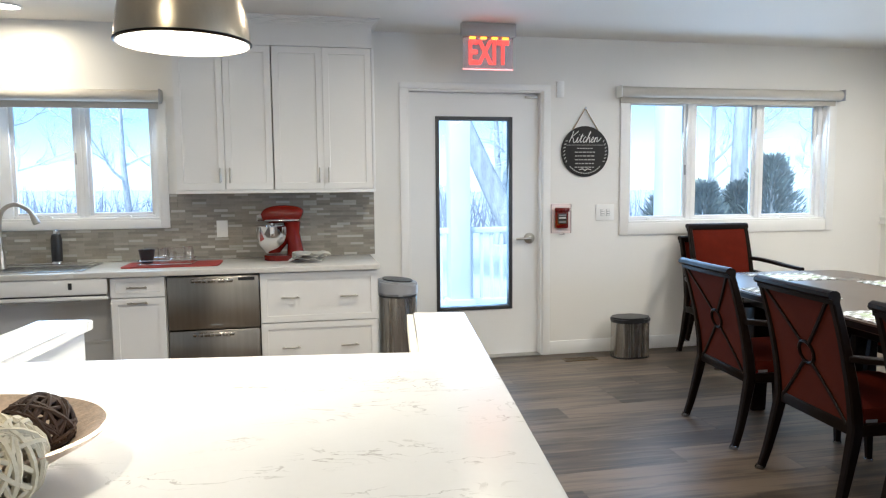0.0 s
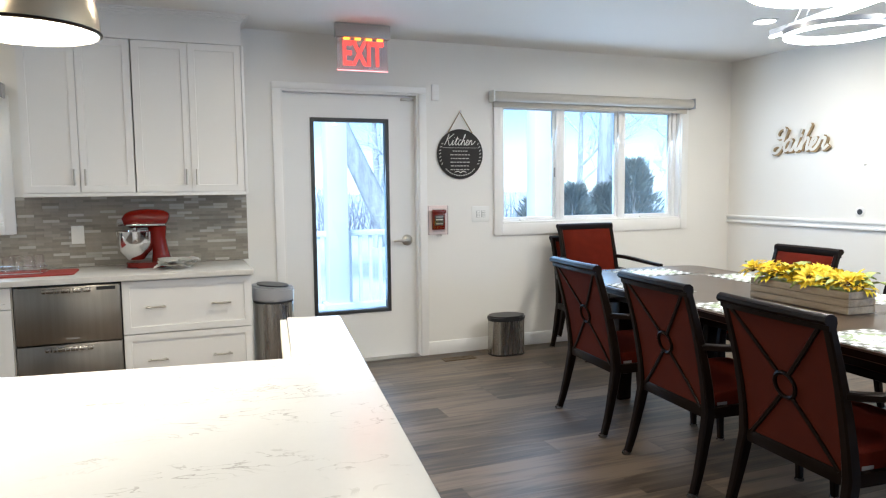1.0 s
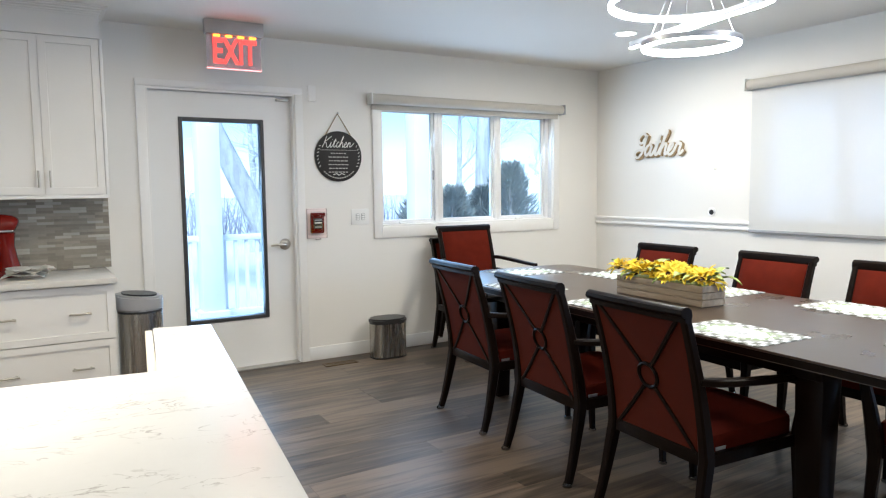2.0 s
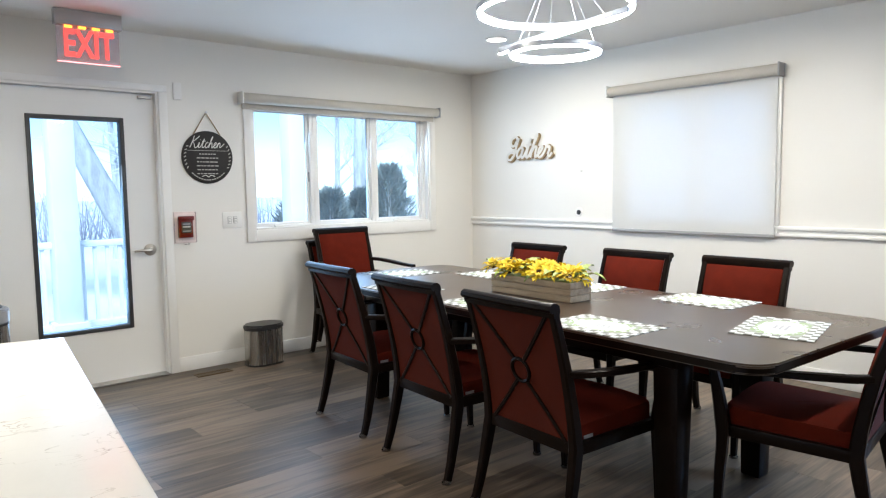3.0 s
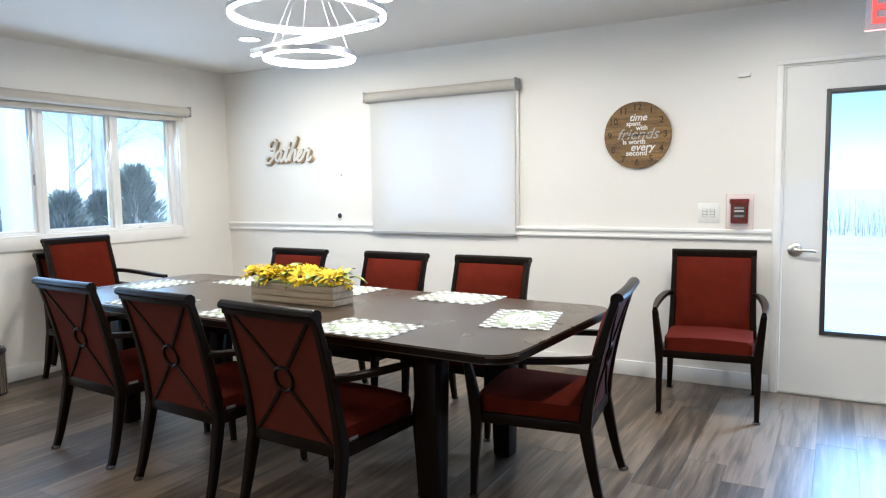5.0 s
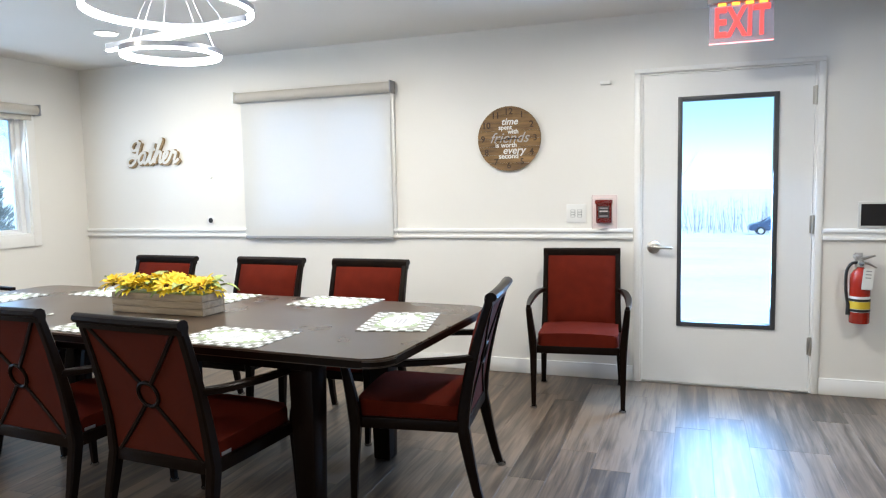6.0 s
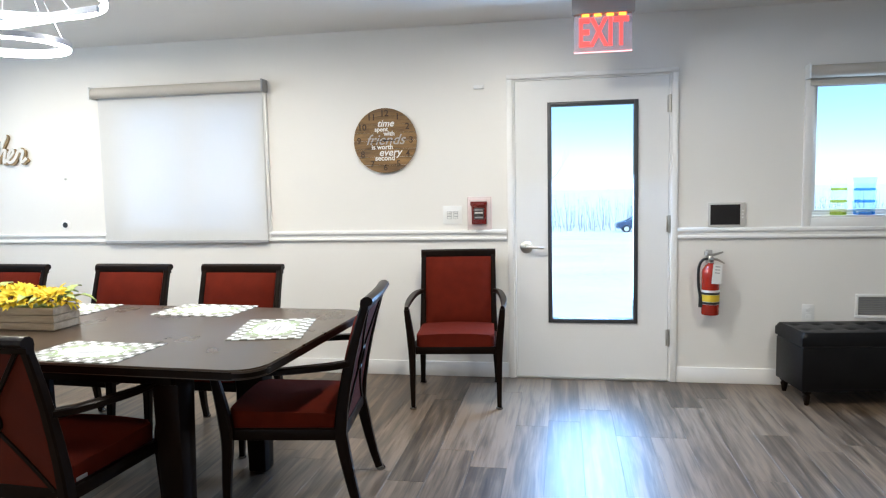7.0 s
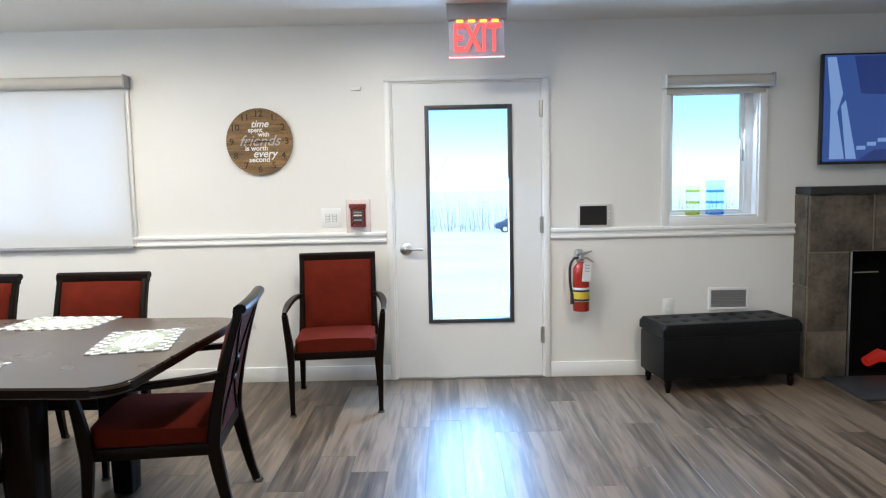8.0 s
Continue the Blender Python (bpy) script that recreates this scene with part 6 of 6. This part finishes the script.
def bare_tree(label, x, y, h, r, lean, seed, fork=0.35):
    q = random.Random(seed)
    t = thing("bare_tree", label, "tree", pose(x, y, gz(x, y) - 0.05), "bare winter trees")
    top = Vector((lean[0], lean[1], h))
    trunk = smooth([(0, 0, 0), tuple(top * 0.3 + Vector((q.uniform(-.1, .1), 0, 0))), tuple(top * 0.6), tuple(top)], 4)
    part("trunk", tube(trunk, [r * (1 - 0.72 * i / (len(trunk) - 1)) for i in range(len(trunk))], 10), BARK, t)
    bm = bmesh.new()

    def limb(p, d, ln, rad, depth):
        pts, cur = [p], p.copy()
        for k in range(4):
            d = (d + Vector((q.gauss(0, .18), q.gauss(0, .18), q.gauss(0.05, .14)))).normalized()
            cur = cur + d * ln / 4
            pts.append(cur.copy())
        tube(pts, [rad * (1 - 0.16 * k) for k in range(5)], 5 if depth else 4, bm)
        if depth:
            for k in range(1, 5):
                for _ in range(2):
                    limb(pts[k], (d + Vector((q.gauss(0, .8), q.gauss(0, .8), q.gauss(.2, .5)))).normalized(), ln * q.uniform(.4, .65), rad * 0.5, depth - 1)
    for k in range(7):
        f = fork + (1 - fork) * k / 7
        i = int(f * (len(trunk) - 1))
        a = q.uniform(0, 6.28)
        limb(Vector(trunk[i]), Vector((math.cos(a), math.sin(a), 0.6)).normalized(), h * 0.38 * (1.2 - f * 0.6), r * (0.5 - 0.25 * f), 2)
    part("branches", bm, TWIG, t)["kind"] = "stuff"


bare_tree("bare winter tree with a leaning grey trunk", 3.52, 10.2, 6.0, 0.20, (-2.76, 0.4), 3, 0.62)
bare_tree("tall bare winter tree with a thick grey trunk", 9.28, 13.8, 9.0, 0.21, (0.2, 0.0), 4, 0.5)
for k, (x, y, h) in enumerate(((4.8, 17, 7), (-7.0, 31, 8), (-14, 36, 9), (24, 28, 8), (15, 24, 9), (7.5, 26, 9), (55, 4, 9), (58, -8, 8), (62, 12, 9))):
    bare_tree("bare winter tree in the distance", x, y, h, 0.15, (0.4 * (-1) ** k, 0.2), 20 + k, 0.3)


def juniper(x, y, h, w, seed):
    q = random.Random(seed)
    t = thing("juniper_bush", "grey-green evergreen juniper bush", "bush", pose(x, y, gz(x, y)), "evergreen bushes")
    part("trunk", tube([(0, 0, -0.05), (0.03, 0, h * 0.5), (0, 0, h * 0.85)], [0.07, 0.05, 0.02], 8), BARK, t)
    bm = bmesh.new()
    for k in range(4200):
        u = q.random() ** 0.8
        z = h * (0.04 + 0.96 * u)
        a = q.uniform(0, 6.283)
        rr = w * (1 - u) ** 0.55 * q.uniform(0.40, 1.12) * (0.80 + 0.95 * noise.noise(Vector((2.2 * math.cos(a), 2.2 * math.sin(a), 3.0 * z + seed)))) + 0.03
        c = Vector((rr * math.cos(a), rr * math.sin(a), z + q.uniform(-.05, .05)))
        d = Vector((math.cos(a) * 0.6, math.sin(a) * 0.6, q.uniform(0.3, 1.2))).normalized() * q.uniform(0.08, 0.22)
        s = d.cross(Vector((q.gauss(0, 1), q.gauss(0, 1), q.gauss(0, 1)))).normalized() * q.uniform(0.007, 0.016)
        vs = [bm.verts.new(p) for p in (c - s, c + s, c + d * 0.6 + s * 0.9, c + d, c + d * 0.6 - s * 0.9)]
        bm.faces.new(vs)
    part("foliage", bm, NEEDLE, t)["kind"] = "stuff"


juniper(9.12, 12.5, 2.10, 0.80, 1)
juniper(8.65, 12.9, 1.55, 0.7, 6)
juniper(7.35, 12.0, 1.50, 0.62, 2)
juniper(6.80, 12.4, 1.25, 0.6, 3)
t = thing("yard_cross", "plain white wooden cross standing in the yard", "cross", pose(10.08, 13.2, gz(10.08, 13.2)))
part("upright", box(-0.05, 0.05, -0.04, 0.04, 0.0, 2.46, 0.005), EXTW, t)
part("arm", box(-0.29, 0.29, -0.035, 0.035, 2.22, 2.32, 0.005), EXTW, t)

# hedges and woods far off, haze put into their blue-grey colour
HEDGE = mat("haze_tinted_hedge", (0.36, 0.36, 0.42), 0.95, var=0.3, scale=1, fine=8, bump=0.1)
def thicket(label, place, n, spread, height, seed):
    q = random.Random(seed)
    bm = bmesh.new()
    for k in range(n):
        x, y = place[0] + q.uniform(-1, 1) * spread[0], place[1] + q.uniform(-1, 1) * spread[1]
        z = gz(x, y)
        h = height * q.uniform(0.5, 1.0)
        p = Vector((x, y, z))
        tip = p + Vector((q.gauss(0, .35), q.gauss(0, .35), h))
        s = Vector((q.gauss(0, 1), q.gauss(0, 1), 0)).normalized() * q.uniform(0.012, 0.03)
        bm.faces.new([bm.verts.new(v) for v in (p - s, p + s, tip)])
        for _ in range(3):
            f = q.uniform(0.3, 0.9)
            c = p.lerp(tip, f)
            e = c + Vector((q.gauss(0, .3), q.gauss(0, .3), q.uniform(.05, .35))) * height * 0.35
            bm.faces.new([bm.verts.new(v) for v in (c - s * .6, c + s * .6, e)])
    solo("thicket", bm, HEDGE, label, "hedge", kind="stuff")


thicket("bare winter hedge in the distance, haze put into its colour", (-6, 17), 1700, (7, 1.6), 1.75, 1)
thicket("bare winter hedge in the distance, haze put into its colour", (8, 24), 1200, (9, 2), 2.0, 2)
thicket("bare woods in the distance, haze put into their colour", (64, 0), 1500, (4, 30), 3.6, 3)

# parked car across the road
CARB = mat("car_blue", (0.03, 0.06, 0.13), 0.25, var=0.05, bump=0, coat=0.6)
t = thing("parked_car", "dark blue car parked in the distance", "car", pose(58, -5.9, gz(58, -5.9), 0, 0, 90))
bm = bmesh.new()
prof = [(-2.1, 0.35), (2.1, 0.35), (2.12, 0.62), (1.95, 0.80), (1.1, 0.92), (0.55, 1.38), (-0.9, 1.42), (-1.7, 1.0), (-2.1, 0.92)]
lo = [bm.verts.new((x, -0.85, z)) for x, z in prof]
hi = [bm.verts.new((x, 0.85, z)) for x, z in prof]
bm.faces.new(lo)
bm.faces.new(hi[::-1])
for i in range(len(prof)):
    j = (i + 1) % len(prof)
    bm.faces.new((lo[i], hi[i], hi[j], lo[j]))
bmesh.ops.bevel(bm, geom=list(bm.edges), offset=0.06, segments=2, affect='EDGES')
part("body", bm, CARB, t)
for x in (-1.3, 1.3):
    for y in (-0.8, 0.8):
        wheel = part("wheel", lathe([(0, -0.1), (0.31, -0.1), (0.32, -0.06), (0.32, 0.06), (0.31, 0.1), (0, 0.1)], 20), BLACKP, t, m=pose(x, y, 0.32, 90))
        part("rim", lathe([(0, -0.11), (0.19, -0.11), (0.2, -0.1), (0.2, 0.1), (0.19, 0.11), (0, 0.11)], 16), CHROME, wheel)

# ---- backsplash tiles ----
TILEM = mat("glass_stone_mosaic", (0.30, 0.275, 0.235), 0.25, var=0.08, scale=10, fine=60, bump=0.03, island=0.17)
TILEL = mat("pale_mosaic_strip", (0.46, 0.44, 0.40), 0.2, var=0.05, scale=10, fine=60, bump=0.02, island=0.12)
bm = box(-0.912, 0.525, NORTH - 0.006, NORTH - 0.001, 0.836, 1.295)
box(-2.75, -0.912, NORTH - 0.006, NORTH - 0.001, 0.836, 1.056, bm=bm)
back = solo("backsplash", bm, mat("pale_grout", (0.30, 0.28, 0.25), 0.9, var=0.05, bump=0.1), "grey linear mosaic tile backsplash", "backsplash", kind="structure")
rng = random.Random(21)
rows = int((1.295 - 0.838) / 0.0182)
dark_bm, pale_bm = bmesh.new(), bmesh.new()
for k in range(rows):
    z0 = 0.838 + 0.0182 * k
    x = -2.74 - rng.choice((0, 0.0475))
    while x < 0.52:
        a, b = max(x, -2.745), min(x + 0.0935, 0.523)
        x += 0.095
        if b - a < 0.01 or (b < -0.90 and z0 + 0.017 > 1.06) or (a < -0.90 < b and z0 + 0.017 > 1.06):
            if not (a < -0.90 < b):
                continue
            a = max(a, -0.912)
            if b - a < 0.01:
                continue
        d = rng.uniform(0.0, 0.0018)
        box(a, b, NORTH - 0.0105 - d, NORTH - 0.006, z0, z0 + 0.0168, bm=pale_bm if rng.random() < (0.20 if a > -0.75 else 0.10) else dark_bm)
part("tile_strips", dark_bm, TILEM, back)["kind"] = "stuff"
part("pale_tile_strips", pale_bm, TILEL, back)["kind"] = "stuff"

# ---- floor planks ----
PLANK = bpy.data.materials.new("grey_oak_vinyl_plank")
PLANK.use_nodes = True
pn, pl = PLANK.node_tree.nodes, PLANK.node_tree.links
pp = pn["Principled BSDF"]
po, pc, pg = pn.new("ShaderNodeObjectInfo"), pn.new("ShaderNodeTexCoord"), pn.new("ShaderNodeNewGeometry")
radd = pn.new("ShaderNodeMath")
radd.operation = 'ADD'
pl.new(po.outputs["Random"], radd.inputs[0])
pl.new(pg.outputs["Random Per Island"], radd.inputs[1])
wob = pn.new("ShaderNodeMath")
wob.operation = 'FRACT'
pl.new(radd.outputs[0], wob.inputs[0])
shift = pn.new("ShaderNodeVectorMath")
shift.operation = 'MULTIPLY_ADD'
comb = pn.new("ShaderNodeCombineXYZ")
for i in range(3):
    pl.new(wob.outputs[0], comb.inputs[i])
shift.inputs[1].default_value = (31, 17, 7)
pl.new(comb.outputs[0], shift.inputs[0])
pl.new(pc.outputs["Object"], shift.inputs[2])
pm1, pm2 = pn.new("ShaderNodeMapping"), pn.new("ShaderNodeMapping")
pm1.inputs["Scale"].default_value, pm2.inputs["Scale"].default_value = (0.9, 10, 1), (2.2, 70, 1)
n1, n2 = pn.new("ShaderNodeTexNoise"), pn.new("ShaderNodeTexNoise")
n1.inputs["Scale"].default_value, n2.inputs["Scale"].default_value = 2.2, 1.6
n1.inputs["Detail"].default_value, n1.inputs["Distortion"].default_value = 5, 0.6
for a, b in ((pm1, n1), (pm2, n2)):
    pl.new(shift.outputs[0], a.inputs[0])
    pl.new(a.outputs[0], b.inputs["Vector"])
mixn = pn.new("ShaderNodeMath")
mixn.operation = 'MULTIPLY_ADD'
mixn.inputs[1].default_value = 0.34
pl.new(n2.outputs["Fac"], mixn.inputs[0])
pl.new(n1.outputs["Fac"], mixn.inputs[2])
tone = pn.new("ShaderNodeMath")
tone.operation = 'MULTIPLY_ADD'
tone.inputs[1].default_value = 0.30
pl.new(wob.outputs[0], tone.inputs[0])
pl.new(mixn.outputs[0], tone.inputs[2])
pr = pn.new("ShaderNodeValToRGB")
pr.color_ramp.elements[0].position, pr.color_ramp.elements[1].position = 0.47, 1.03
pr.color_ramp.elements[0].color, pr.color_ramp.elements[1].color = (0.024, 0.0150, 0.0092, 1), (0.190, 0.137, 0.095, 1)
e = pr.color_ramp.elements.new(0.73)
e.color = (0.077, 0.0535, 0.0355, 1)
pl.new(tone.outputs[0], pr.inputs[0])
pl.new(pr.outputs[0], pp.inputs["Base Color"])
prr = pn.new("ShaderNodeMapRange")
prr.inputs["To Min"].default_value, prr.inputs["To Max"].default_value = 0.34, 0.48
pl.new(n1.outputs["Fac"], prr.inputs["Value"])
pl.new(prr.outputs[0], pp.inputs["Roughness"])
pb = pn.new("ShaderNodeBump")
pb.inputs["Strength"].default_value, pb.inputs["Distance"].default_value = 0.10, 0.002
pl.new(n2.outputs["Fac"], pb.inputs["Height"])
pl.new(pb.outputs[0], pp.inputs["Normal"])

PW, PL = 0.181, 1.22
meshes = {}


def plank_mesh(length):
    key = round(length, 2)
    if key not in meshes:
        bm = bmesh.new()
        b = 0.0008
        lo = [bm.verts.new(p) for p in ((0, 0, -0.006), (key, 0, -0.006), (key, PW, -0.006), (0, PW, -0.006))]
        mid = [bm.verts.new(p) for p in ((0, 0, -b), (key, 0, -b), (key, PW, -b), (0, PW, -b))]
        hi = [bm.verts.new(p) for p in ((b, b, 0), (key - b, b, 0), (key - b, PW - b, 0), (b, PW - b, 0))]
        for r0, r1 in ((lo, mid), (mid, hi)):
            for i in range(4):
                bm.faces.new((r0[i], r0[(i + 1) % 4], r1[(i + 1) % 4], r1[i]))
        bm.faces.new(hi)
        meshes[key] = mesh_of("plank", bm, PLANK, flat=True)
    return meshes[key]


rng = random.Random(33)
far_bm = bmesh.new()
y = NORTH - PW
while y > SOUTH - PW:
    x = WEST - round(rng.uniform(0.05, 1.1), 1)
    while x < EAST:
        x0, x1 = max(x, WEST), min(x + PL, EAST)
        x += PL
        if x1 - x0 < 0.03:
            continue
        if x1 > 0.75 and y > -2.4 and y > SOUTH:
            ob = new("plank", plank_mesh(x1 - x0))
            ob.parent = floor
            ob.matrix_basis = Matrix.Translation((x0, y, 0))
        else:
            y0 = max(y, SOUTH)
            box(x0 + 0.0008, x1 - 0.0008, y0 + 0.0008, y + PW - 0.0008, -0.006, 0.0, bm=far_bm)
    y -= PW
part("floor_planks", far_bm, PLANK, floor)["kind"] = "stuff"
